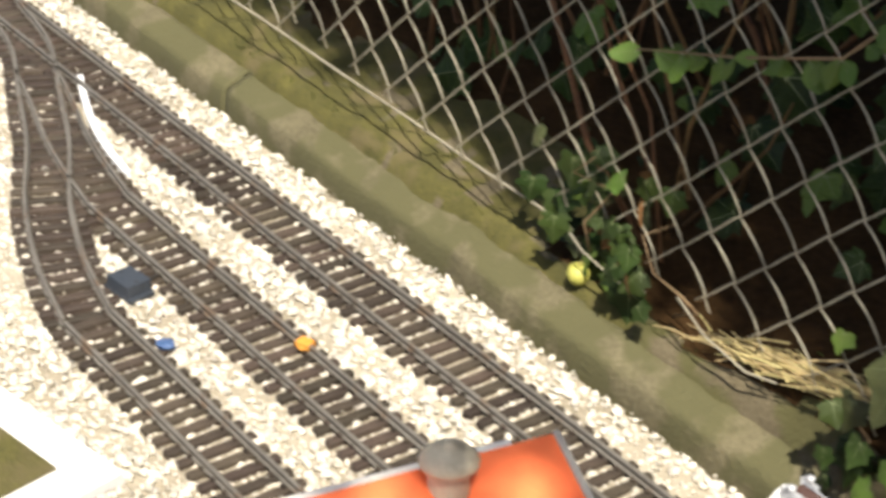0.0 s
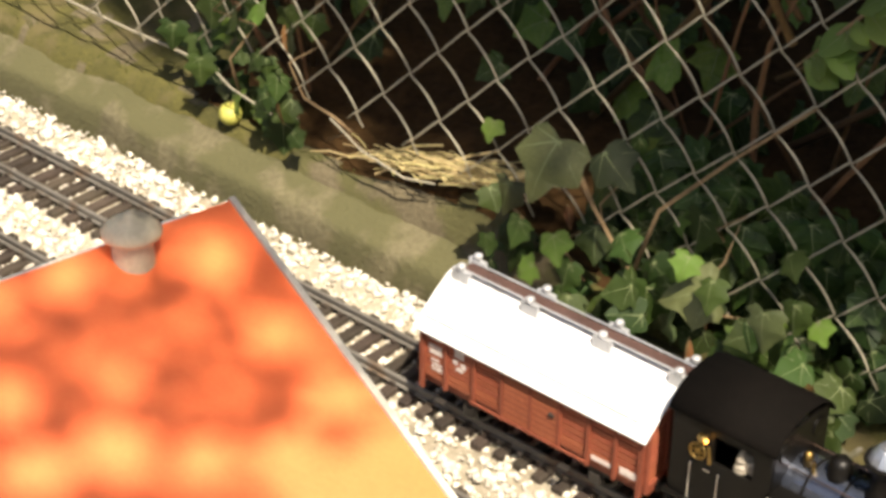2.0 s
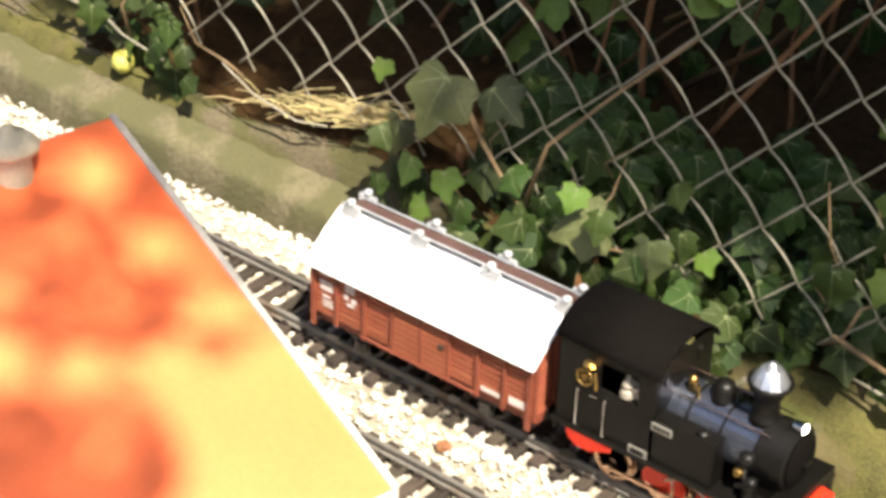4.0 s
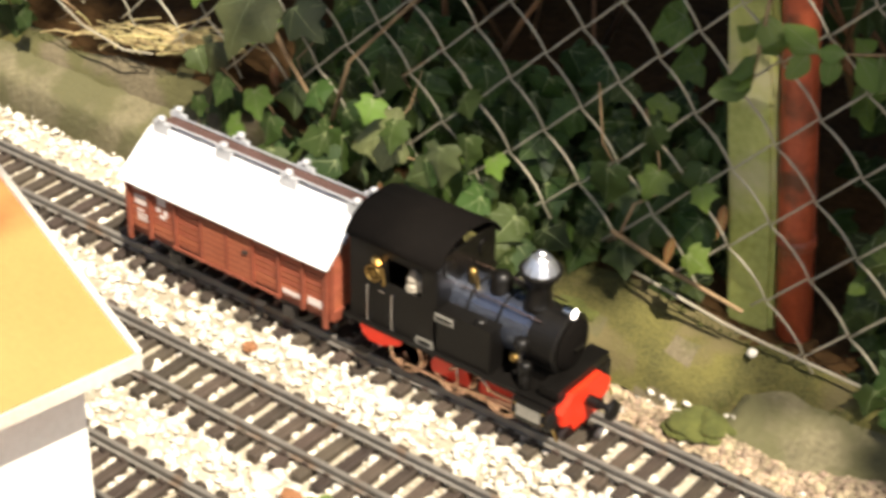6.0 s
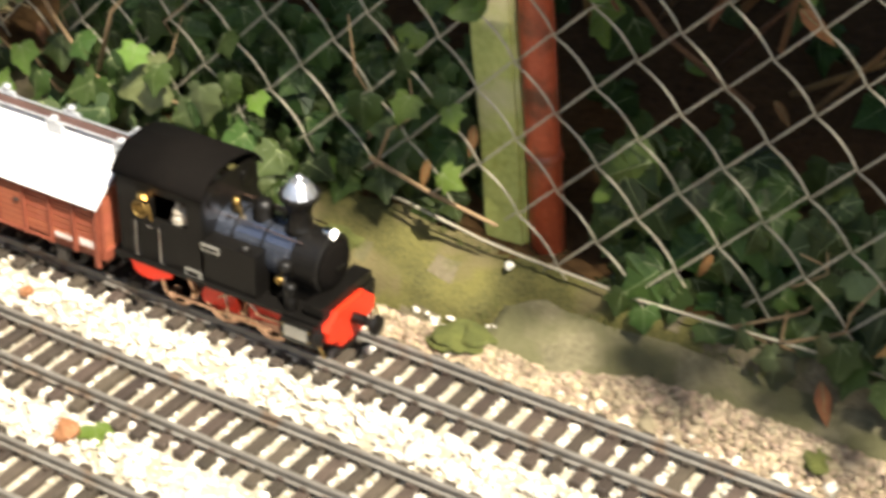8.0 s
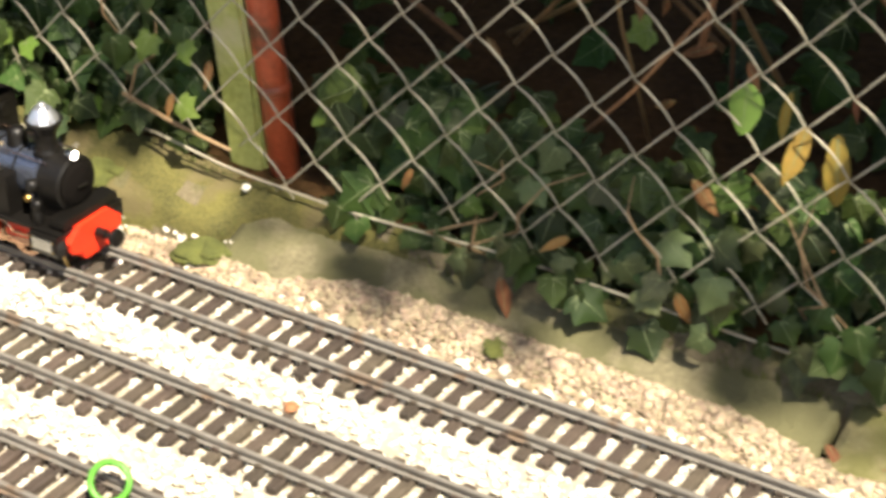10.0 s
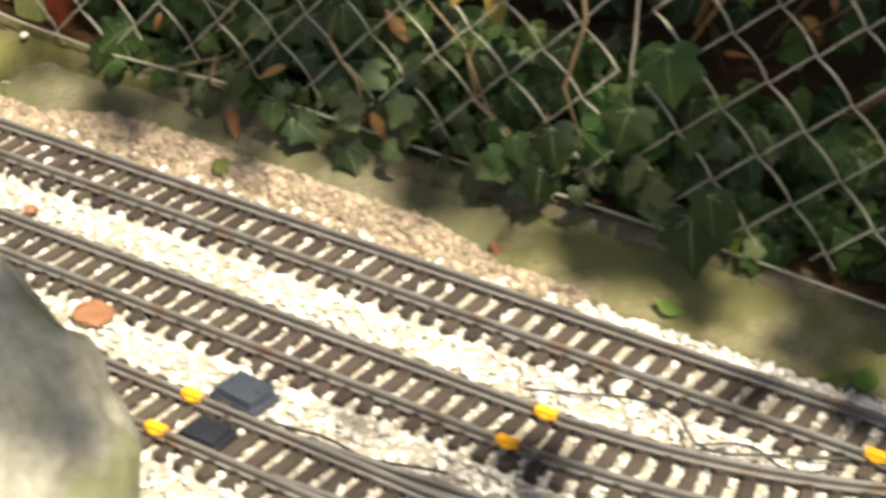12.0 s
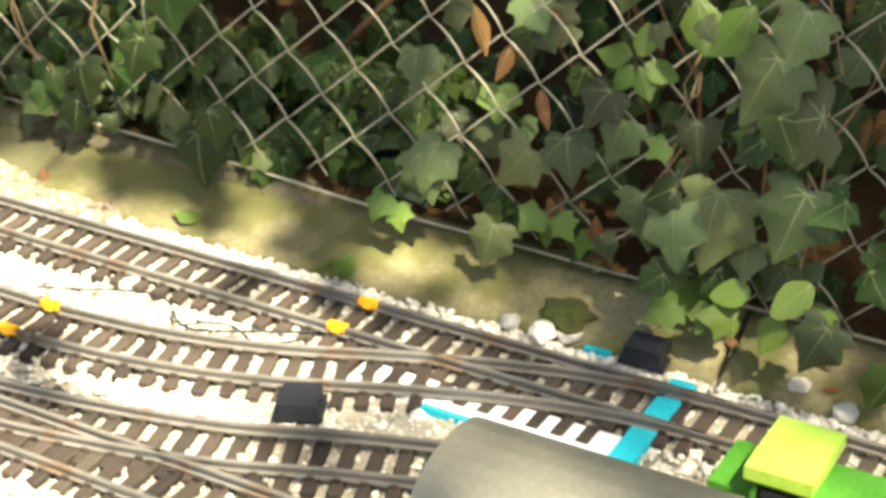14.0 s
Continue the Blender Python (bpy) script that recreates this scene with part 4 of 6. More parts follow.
def wheel(parent, x, y, r, material, spokes=10, crank=False):
    """A spoked wheel standing on the rail, its face to the side of y."""
    s = 1 if y > 0 else -1
    rim = bmesh.new()
    lathe(rim, [(r * 0.80, -0.0020), (r, -0.0020), (r, 0.0012), (r + 0.0010, 0.0014), (r + 0.0010, 0.0022), (r * 0.80, 0.0022), (r * 0.80, -0.0020)], "y", 28)
    w = part("wheel", rim, M_ROD if crank else M_DARK_METAL, parent, smooth=False, at=pose(x, y, r, 0, 0, 180 if s > 0 else 0))
    sp = bmesh.new()
    for k in range(spokes):
        a = 2 * math.pi * k / spokes
        box(sp, -0.0009, 0.0009, -0.0008, 0.0008, r * 0.12, r * 0.84, m=Matrix.Rotation(a, 4, "Y"))
    lathe(sp, [(r * 0.24, -0.0016), (r * 0.24, 0.0014)], "y", 14)
    part("spokes", sp, material, w)
    hub = bmesh.new()
    lathe(hub, [(r * 0.11, -0.0034), (r * 0.14, -0.0030), (r * 0.14, 0.0010)], "y", 12)
    part("hub", hub, M_ROD if crank else M_DARK_METAL, w)
    return w


def pierced(x0, x1, z0, z1, a0, a1, b0, b1, y0, y1):
    """An upright plate with one window through it."""
    bm = bmesh.new()
    rings = [[bm.verts.new((x, y, z)) for x, z in loop] for y in (y0, y1)
             for loop in (((x0, z0), (x1, z0), (x1, z1), (x0, z1)), ((a0, b0), (a1, b0), (a1, b1), (a0, b1)))]
    for p, q in ((0, 1), (2, 3), (0, 2), (1, 3)):
        for k in range(4):
            bm.faces.new((rings[p][k], rings[p][(k + 1) % 4], rings[q][(k + 1) % 4], rings[q][k]))
    return bm


def build_wagon():
    w = thing("goods_wagon", "red-brown planked goods wagon with white roof on the main track", "model wagon", pose(TRAIN_X, 0, 0))
    x0, x1, hy, zb, zt = -0.418, -0.200, 0.0410, 0.0345, 0.0835
    # shell behind the planks
    part("body", boxed(x0 + 0.002, x1 - 0.002, -hy + 0.0015, hy - 0.0015, zb, zt + 0.004), M_BROWN_DARK, w)
    n = 9
    for s in (-1, 1):
        for i in range(n):
            z0 = zb + (zt - zb) * i / n
            z1 = zb + (zt - zb) * (i + 1) / n - 0.0012
            y = s * hy
            bm = boxed(x0, x1, y - 0.0012, y + 0.0012, z0, z1)
            part("plank", bm, M_BROWN, w, bevel=0.0003)
        posts = [x0 + 0.0014, -0.392, -0.363, -0.334, -0.3055, -0.278, -0.250, -0.2245, x1 - 0.0014]
        for i, px in enumerate(posts):
            end = i in (0, len(posts) - 1)
            low = 0.021 if end else 0.029
            wd = 0.0021 if end else 0.0015
            part("stanchion", boxed(px - wd, px + wd, s * (hy + 0.0022) - 0.0012, s * (hy + 0.0022) + 0.0012, low, zt), M_BROWN_DARK, w, bevel=0.0004)
        # sliding door between two stanchions
        door = part("door", boxed(-0.332, -0.280, s * (hy + 0.0018) - 0.0008, s * (hy + 0.0018) + 0.0008, zb - 0.001, zt - 0.003), M_BROWN, w)
        for i in range(1, n):
            z = zb + (zt - zb) * i / n
            part("groove", boxed(-0.3315, -0.2805, s * (hy + 0.0027) - 0.00015, s * (hy + 0.0027) + 0.00015, z - 0.0007, z + 0.0003), M_BROWN_DARK, door)
        part("door_latch", boxed(-0.287, -0.282, s * (hy + 0.0034) - 0.0010, s * (hy + 0.0034) + 0.0010, 0.058, 0.060), M_DARK_METAL, door)
        part("door_rail", boxed(-0.365, -0.25, s * (hy + 0.0036) - 0.0007, s * (hy + 0.0036) + 0.0007, zb - 0.0035, zb - 0.0015), M_BROWN_DARK, w)
        part("solebar", boxed(x0, x1, s * (hy - 0.004) - 0.002, s * (hy - 0.004) + 0.002, 0.026, zb), M_BROWN_DARK, w, bevel=0.0005)
        # lettering as plain bars
        for bx, bz, bw, bh in ((-0.4045, 0.0735, 0.010, 0.0040), (-0.4035, 0.0650, 0.013, 0.0032), (-0.4030, 0.0600, 0.013, 0.0042), (-0.4035, 0.0525, 0.008, 0.0018), (-0.4015, 0.0490, 0.011, 0.0012), (-0.4015, 0.0462, 0.011, 0.0012), (-0.4015, 0.0434, 0.011, 0.0012),
                               (-0.3785, 0.0695, 0.0095, 0.0085), (-0.3825, 0.0605, 0.0045, 0.0040), (-0.3745, 0.0590, 0.0050, 0.0045), (-0.3780, 0.0545, 0.0070, 0.0030), (-0.2375, 0.0385, 0.018, 0.0040), (-0.2120, 0.0400, 0.016, 0.0062)):
            part("lettering", boxed(bx - bw / 2, bx + bw / 2, s * (hy + 0.0015) - 0.0002, s * (hy + 0.0015) + 0.0002, bz - bh / 2, bz + bh / 2), M_LETTER, w)
    for ex in (x0, x1):
        s = -1 if ex == x0 else 1
        for i in range(n + 3):
            z0 = zb + (zt - zb) * i / n
            half = hy if z0 < zt - 0.003 else hy - 0.013 * (i - n + 1)
            part("end_plank", boxed(ex - 0.0010, ex + 0.0010, -half, half, z0, z0 + (zt - zb) / n - 0.0007), M_BROWN, w, bevel=0.0003)
        for y in (-0.0395, -0.014, 0.014, 0.0395):
            part("end_post", boxed(ex + s * 0.0022 - 0.0012, ex + s * 0.0022 + 0.0012, y - 0.0018, y + 0.0018, 0.028, zt + (0.012 if abs(y) < 0.02 else 0)), M_BROWN_DARK, w, bevel=0.0004)
        part("headstock", boxed(ex + s * 0.001 - 0.003, ex + s * 0.001 + 0.003, -hy + 0.002, hy - 0.002, 0.026, zb), M_BROWN_DARK, w)
        for y in (-0.027, 0.027):
            b = bmesh.new()
            lathe(b, [(0.0022, 0.0), (0.0022, 0.010), (0.0062, 0.0105), (0.0058, 0.0120)] if s > 0 else [(0.0058, -0.0120), (0.0062, -0.0105), (0.0022, -0.010), (0.0022, 0.0)], "x", 14, at=(ex + s * 0.004, y, 0.0295))
            part("buffer", b, M_DARK_METAL, w, smooth=False)
    # barrel roof
    prof = [(-0.0485, 0.0795), (-0.0360, 0.0895), (-0.0220, 0.1005), (-0.0090, 0.1095), (0.0, 0.1130)]
    prof = prof + [(-y, z) for y, z in prof[-2::-1]]
    sec = prof + [(y * 0.985, z - 0.0014) for y, z in prof[::-1]]
    bm = bmesh.new()
    a = [bm.verts.new((x0 - 0.0045, y, z)) for y, z in sec]
    b = [bm.verts.new((x1 + 0.0045, y, z)) for y, z in sec]
    for k in range(len(sec)):
        bm.faces.new((a[k], a[(k + 1) % len(sec)], b[(k + 1) % len(sec)], b[k]))
    h = len(prof)
    for r in (a, b):
        for k in range(h - 1):
            bm.faces.new((r[k], r[k + 1], r[2 * h - 2 - k], r[2 * h - 1 - k]))
    part("roof", bm, M_WHITE_ROOF, w)
    # running board on brackets
    part("walkway_board", boxed(-0.410, -0.190, -0.0035, 0.0075, 0.1165, 0.1180), M_WALK, w, bevel=0.0003)
    for y in (-0.0050, 0.0090):
        part("walkway_rail", tube(bmesh.new(), [(-0.411, y, 0.1186), (-0.185, y, 0.1186)], 0.0008, 6), M_BRACKET, w)
    for bx in (-0.407, -0.337, -0.267, -0.197):
        bk = bmesh.new()
        for y in (-0.0085, 0.0120):
            box(bk, bx - 0.0085, bx + 0.0085, y - 0.0016, y + 0.0016, 0.1050, 0.1200)
            lathe(bk, [(0.0030, 0.0), (0.0036, 0.001), (0.0036, 0.0034), (0.0014, 0.0048)], "z", 12, at=(bx, y, 0.1212))
        box(bk, bx - 0.0025, bx + 0.0025, -0.0095, 0.0130, 0.1145, 0.1162)
        part("walkway_bracket", bk, M_BRACKET, w, bevel=0.0)
    # running gear
    for ax in (-0.372, -0.246):
        for y in (-0.0235, 0.0235):
            wheel(w, ax, y, 0.0150, M_DARK_METAL)
        part("axle", tube(bmesh.new(), [(ax, -0.033, 0.0150), (ax, 0.033, 0.0150)], 0.0018, 10), M_DARK_METAL, w)
        for s in (-1, 1):
            g = bmesh.new()
            box(g, ax - 0.0045, ax + 0.0045, s * 0.0350 - 0.0035, s * 0.0350 + 0.0035, 0.0105, 0.0195)
            for q in (-1, 1):
                box(g, ax + q * 0.0065 - 0.0008, ax + q * 0.0065 + 0.0008, s * 0.034 - 0.001, s * 0.034 + 0.001, 0.0085, 0.027)
            for k in range(3):
                box(g, ax - 0.019 + 0.004 * k, ax + 0.019 - 0.004 * k, s * 0.0355 - 0.0016, s * 0.0355 + 0.0016, 0.0240 - 0.0013 * k, 0.0251 - 0.0013 * k)
            part("axle_box", g, M_DARK_METAL, w)
            part("step", boxed(ax - 0.030, ax - 0.020, s * 0.0435 - 0.003, s * 0.0435 + 0.003, 0.0150, 0.0162), M_DARK_METAL, w)
    part("brake_gear", tube(bmesh.new(), [(-0.352, -0.02, 0.017), (-0.31, -0.02, 0.013), (-0.266, -0.02, 0.017)], 0.0014, 6), M_DARK_METAL, w)
    part("coupling", tube(bmesh.new(), [(x1 + 0.003, 0, 0.026), (x1 + 0.012, 0, 0.026), (x1 + 0.018, 0, 0.022)], 0.0018, 8), M_DARK_METAL, w)
    return w


build_wagon()


def build_locomotive():
    w = thing("tank_locomotive", "small black tank locomotive with red wheels and buffer beam", "model locomotive", pose(TRAIN_X, 0, 0))
    hy = 0.0365
    # chassis
    part("frame", boxed(-0.176, 0.008, -0.017, 0.017, 0.012, 0.038), M_DARK_METAL, w, bevel=0.001)
    part("footplate", boxed(-0.184, 0.012, -0.0395, 0.0395, 0.0385, 0.0415), M_BLACK, w, bevel=0.0006)
    for s in (-1, 1):
        # curved red bunker valance under the cab
        bm = bmesh.new()
        pts = [(-0.170, 0.038), (-0.128, 0.038), (-0.130, 0.0330), (-0.140, 0.0290), (-0.148, 0.0255), (-0.160, 0.0255), (-0.167, 0.0300)]
        va = [bm.verts.new((x, s * 0.0365, z)) for x, z in pts]
        vb = [bm.verts.new((x, s * 0.0390, z)) for x, z in pts]
        bm.faces.new(va); bm.faces.new(vb[::-1])
        for k in range(len(pts)):
            bm.faces.new((va[k], va[(k + 1) % len(pts)], vb[(k + 1) % len(pts)], vb[k]))
        part("valance", bm, M_RED_FRAME, w)
        for cx in (-0.088, -0.042):
            arch = [(cx + 0.0185 * math.cos(a), 0.0215 + 0.0150 * math.sin(a)) for a in np.linspace(-0.35, math.pi + 0.35, 13)]
            part("splasher", prism(arch, s * 0.0292 - 0.0010, s * 0.0292 + 0.0010), M_RED, w, "red splasher behind the rods")
    for ax in (-0.134, -0.088, -0.042):
        for y in (-0.0240, 0.0240):
            wheel(w, ax, y, 0.0190 if ax > -0.12 else 0.0170, M_RED_FRAME, 12, crank=True)
        part("axle", tube(bmesh.new(), [(ax, -0.022, 0.018), (ax, 0.022, 0.018)], 0.002, 8), M_DARK_METAL, w)
    for s in (-1, 1):
        y = s * 0.0315
        rod = bmesh.new()
        box(rod, -0.139, -0.037, y - 0.0009, y + 0.0009, 0.0120, 0.0144)
        for ax in (-0.134, -0.088, -0.042):
            lathe(rod, [(0.0034, -0.0016), (0.0034, 0.0016)], "y", 12, at=(ax, y, 0.0132))
        part("coupling_rod", rod, M_ROD, w, bevel=0.0003)
        m = Matrix.Translation((-0.052, s * 0.0352, 0.020)) @ Matrix.Rotation(radians(-6), 4, "Y")
        rod = bmesh.new()
        box(rod, -0.038, 0.034, -0.0009, 0.0009, -0.0016, 0.0016, m=m)
        part("connecting_rod", rod, M_ROD, w, bevel=0.0003)
        part("slide_bar", boxed(-0.048, -0.014, s * 0.0365 - 0.0010, s * 0.0365 + 0.0010, 0.0275, 0.0293), M_ROD, w)
        part("slide_bar", boxed(-0.048, -0.014, s * 0.0365 - 0.0010, s * 0.0365 + 0.0010, 0.0190, 0.0206), M_ROD, w)
        arc = [(-0.066 + 0.022 * math.cos(a), s * 0.0362, 0.020 + 0.018 * math.sin(a)) for a in np.linspace(2.5, 0.5, 9)]
        part("valve_gear", tube(bmesh.new(), arc, 0.0013, 6), M_ROD, w, smooth=True)
        part("valve_link", tube(bmesh.new(), [(-0.079, s * 0.0352, 0.037), (-0.076, s * 0.0360, 0.025), (-0.079, s * 0.0355, 0.012)], 0.0012, 6), M_ROD, w, smooth=True)
        cyl = bmesh.new()
        lathe(cyl, [(0.0085, -0.0165), (0.0098, -0.0160), (0.0098, 0.0140), (0.0085, 0.0150), (0.0040, 0.0175)], "x", 18, at=(-0.0045, s * 0.0330, 0.0245))
        box(cyl, -0.021, 0.0095, s * 0.033 - 0.0100, s * 0.033 + 0.0105, 0.0235, 0.0385)
        c = part("cylinder", cyl, M_BLACK, w)
        part("cylinder_plate", boxed(-0.0165, 0.0050, s * 0.0440 - 0.0003, s * 0.0440 + 0.0003, 0.0250, 0.0350), M_PLATE, c)
        for bx in (-0.018, 0.0068):
            for bz in (0.0255, 0.0348):
                part("bolt", lathe(bmesh.new(), [(0.0008, -0.0006), (0.0008, 0.0006)], "y", 8, at=(bx, s * 0.0440, bz)), M_BRASS, c)
        part("drain_cock", tube(bmesh.new(), [(0.010, s * 0.036, 0.020), (0.014, s * 0.037, 0.016), (0.016, s * 0.037, 0.011)], 0.0012, 6), M_BRASS, w)
    # tanks and cab sides
    for s in (-1, 1):
        t = part("side_tank", boxed(-0.100, -0.047, min(s * 0.020, s * hy), max(s * 0.020, s * hy), 0.0415, 0.0800), M_BLACK, w, bevel=0.0016)
        part("filler_cap", lathe(bmesh.new(), [(0.0045, 0.0), (0.0045, 0.003), (0.003, 0.0042)], "z", 12, at=(-0.060, s * 0.031, 0.0800)), M_BLACK, t)
        plate = part("number_plate", boxed(-0.0985, -0.0815, s * (hy + 0.0005) - 0.0005, s * (hy + 0.0005) + 0.0005, 0.0700, 0.0765), M_PLATE, w)
        for k in range(4):
            part("bar", boxed(-0.0965 + 0.0036 * k, -0.0940 + 0.0036 * k, s * (hy + 0.0012) - 0.0002, s * (hy + 0.0012) + 0.0002, 0.0717, 0.0748), M_BLACK, plate)
        plate = part("builder_plate", boxed(-0.1160, -0.1000, s * (hy + 0.0005) - 0.0005, s * (hy + 0.0005) + 0.0005, 0.0415, 0.0480), M_PLATE, w)
        part("bar", boxed(-0.1135, -0.1025, s * (hy + 0.0012) - 0.0002, s * (hy + 0.0012) + 0.0002, 0.0432, 0.0463), M_BLACK, plate)
        y0, y1 = (hy - 0.0022, hy) if s > 0 else (-hy, -hy + 0.0022)
        part("cab_side", pierced(-0.181, -0.097, 0.0415, 0.1195, -0.145, -0.112, 0.0830, 0.1060, y0, y1), M_BLACK, w)
        for hx in (-0.162, -0.138):
            part("handrail", tube(bmesh.new(), [(hx, s * (hy + 0.0008), 0.0755), (hx, s * (hy + 0.0026), 0.0750), (hx, s * (hy + 0.0026), 0.0450), (hx, s * (hy + 0.0008), 0.0445)], 0.0006, 6), M_SILVER, w)
            for z in (0.0755, 0.0445):
                part("rail_knob", lathe(bmesh.new(), [(0.0012, -0.0008), (0.0014, 0.0), (0.0012, 0.0008)], "y", 8, at=(hx, s * (hy + 0.0016), z)), M_SILVER, w)
        part("door_bolt", boxed(-0.152, -0.146, s * (hy + 0.0007) - 0.0005, s * (hy + 0.0007) + 0.0005, 0.0735, 0.0750), M_SILVER, w)
        ring = [(-0.157 + 0.0066 * math.cos(a), s * (hy + 0.0022), 0.0885 + 0.0066 * math.sin(a)) for a in np.linspace(0, 2 * math.pi, 21)]
        wh = part("hand_wheel", tube(bmesh.new(), ring, 0.0010, 6, caps=False), M_BRASS, w, smooth=True)
        cross = bmesh.new()
        for a in range(3):
            box(cross, -0.0062, 0.0062, -0.0005, 0.0005, -0.0006, 0.0006, m=Matrix.Translation((-0.157, s * (hy + 0.0022), 0.0885)) @ Matrix.Rotation(a * math.pi / 3, 4, "Y"))
        lathe(cross, [(0.0020, -0.0012), (0.0024, 0.0012)], "y", 10, at=(-0.157, s * (hy + 0.0022), 0.0885))
        part("wheel_spokes", cross, M_BRASS, wh)
        part("lever", tube(bmesh.new(), [(-0.147, s * (hy + 0.001), 0.081), (-0.1465, s * (hy + 0.0025), 0.090), (-0.148, s * (hy + 0.0025), 0.0965)], 0.0013, 6), M_BRASS, w)
        lamp = part("cab_lamp", lathe(bmesh.new(), [(0.0022, 0.0), (0.0042, 0.0006), (0.0046, 0.003), (0.0030, 0.0055)], "z", 12, at=(-0.154, s * (hy + 0.0012), 0.0985)), M_BRASS, w)
        part("bulb", lathe(bmesh.new(), [(0.0008, -0.0016), (0.0017, 0.0), (0.0008, 0.0016)], "z", 8, at=(-0.1495, s * (hy + 0.004), 0.1015)), M_CABLAMP, lamp)
        part("cab_steps", boxed(-0.170, -0.158, s * 0.0425 - 0.003, s * 0.0425 + 0.003, 0.0160, 0.0175), M_BLACK, w)
    part("cab_back", boxed(-0.1815, -0.1790, -hy + 0.0022, hy - 0.0022, 0.0415, 0.1215), M_BLACK, w)
    # cab front with two round windows
    part("cab_front", boxed(-0.0985, -0.0965, -hy + 0.0022, hy - 0.0022, 0.0780, 0.1215), M_BLACK, w)
    for y in (-0.022, 0.022):
        part("window_ring", lathe(bmesh.new(), [(0.0062, -0.001), (0.0075, -0.0008), (0.0075, 0.0008), (0.0062, 0.001)], "x", 18, at=(-0.0960, y, 0.108)), M_BLACK, w)
    part("backhead", boxed(-0.118, -0.100, -0.020, 0.020, 0.0415, 0.100), M_PALE, w, bevel=0.004)
    for k, (x, y, z, r) in enumerate(((-0.122, -0.026, 0.091, 0.0046), (-0.114, -0.030, 0.0865, 0.0040), (-0.128, -0.024, 0.0985, 0.0028))):
        part("cab_valve", lathe(bmesh.new(), [(r * 0.4, -0.003), (r, -0.001), (r, 0.001), (r * 0.4, 0.003)], "y", 14, at=(x, y, z)), M_PALE, w)
    for s in (-1, 1):
        part("regulator", lathe(bmesh.new(), [(0.0062, 0.0830), (0.0056, 0.0870), (0.0036, 0.0890), (0.0050, 0.0920), (0.0034, 0.0960), (0.0016, 0.1010)], "z", 12, at=(-0.1250, s * 0.0295, 0)), M_PALE, w, "pale cast regulator in the cab opening")
        part("gauge", lathe(bmesh.new(), [(0.0030, -0.002), (0.0056, -0.0015), (0.0056, 0.0015), (0.0030, 0.002)], "y", 14, at=(-0.1155, s * 0.0305, 0.0890)), M_PALE, w, smooth=True)
    prof = [(hy + 0.0030, 0.1150), (0.0370, 0.1195), (0.0300, 0.1270), (0.0180, 0.1328), (0.0, 0.1350)]
    prof = [(-y, z) for y, z in prof] + prof[-2::-1]
    sec = prof + [(y * 0.98, z - 0.0016) for y, z in prof[::-1]]
    bm = bmesh.new()
    a = [bm.verts.new((-0.1840, y, z)) for y, z in sec]
    b = [bm.verts.new((-0.0935, y, z)) for y, z in sec]
    for k in range(len(sec)):
        bm.faces.new((a[k], a[(k + 1) % len(sec)], b[(k + 1) % len(sec)], b[k]))
    h = len(prof)
    for r in (a, b):
        for k in range(h - 1):
            bm.faces.new((r[k], r[k + 1], r[2 * h - 2 - k], r[2 * h - 1 - k]))
    part("cab_roof", bm, M_BLACK_MATT, w, smooth=True)
    # boiler and fittings
    bz, br = 0.0715, 0.0235
    part("boiler", lathe(bmesh.new(), [(br, -0.098), (br, -0.030), (br + 0.0012, -0.0295), (br + 0.0012, -0.0270), (br, -0.0265), (br, -0.0245)], "x", 40, at=(0, 0, bz)), M_BOILER, w, smooth=False)
    for bx in (-0.080, -0.052):
        part("boiler_band", lathe(bmesh.new(), [(br + 0.0003, bx - 0.001), (br + 0.0009, bx - 0.0009), (br + 0.0009, bx + 0.0009), (br + 0.0003, bx + 0.001)], "x", 40, at=(0, 0, bz)), M_BLACK, w)
    sb = part("smokebox", lathe(bmesh.new(), [(br + 0.001, -0.0245), (br + 0.001, -0.001), (br - 0.001, 0.0005)], "x", 40, at=(0, 0, bz)), M_BLACK, w)
    part("smokebox_door", lathe(bmesh.new(), [(0.0200, 0.0005), (0.0205, 0.0020), (0.0160, 0.0042), (0.0060, 0.0058), (0.002, 0.006)], "x", 32, at=(0, 0, bz)), M_BLACK_MATT, sb)
    part("door_dart", boxed(0.006, 0.0085, -0.0055, 0.0055, bz - 0.0008, bz + 0.0008), M_BLACK, sb)
    part("smokebox_saddle", boxed(-0.024, -0.001, -0.018, 0.018, 0.0400, 0.0560), M_BLACK, w, bevel=0.002)
    part("chimney", lathe(bmesh.new(), [(0.0130, 0.0925), (0.0108, 0.0960), (0.0096, 0.1000), (0.0094, 0.1100), (0.0108, 0.1150), (0.0150, 0.1205), (0.0166, 0.1240), (0.0166, 0.1256), (0.0152, 0.1258), (0.0138, 0.1235)], "z", 28, at=(-0.0300, 0, 0)), M_BLACK, w, smooth=True)
    part("chimney_cap", lathe(bmesh.new(), [(0.0136, 0.1232), (0.0138, 0.1250), (0.0118, 0.1290), (0.0082, 0.1345), (0.0070, 0.1356), (0.0036, 0.1360), (0.0034, 0.1392), (0.0022, 0.1402)], "z", 12, at=(-0.0300, 0, 0)), M_CAP, w, "ribbed silver spark cap")
    part("steam_dome", lathe(bmesh.new(), [(0.0105, 0.0925), (0.0086, 0.0955), (0.0084, 0.1030), (0.0066, 0.1075), (0.0020, 0.1092)], "z", 24, at=(-0.0640, 0, 0)), M_BLACK, w, smooth=True)
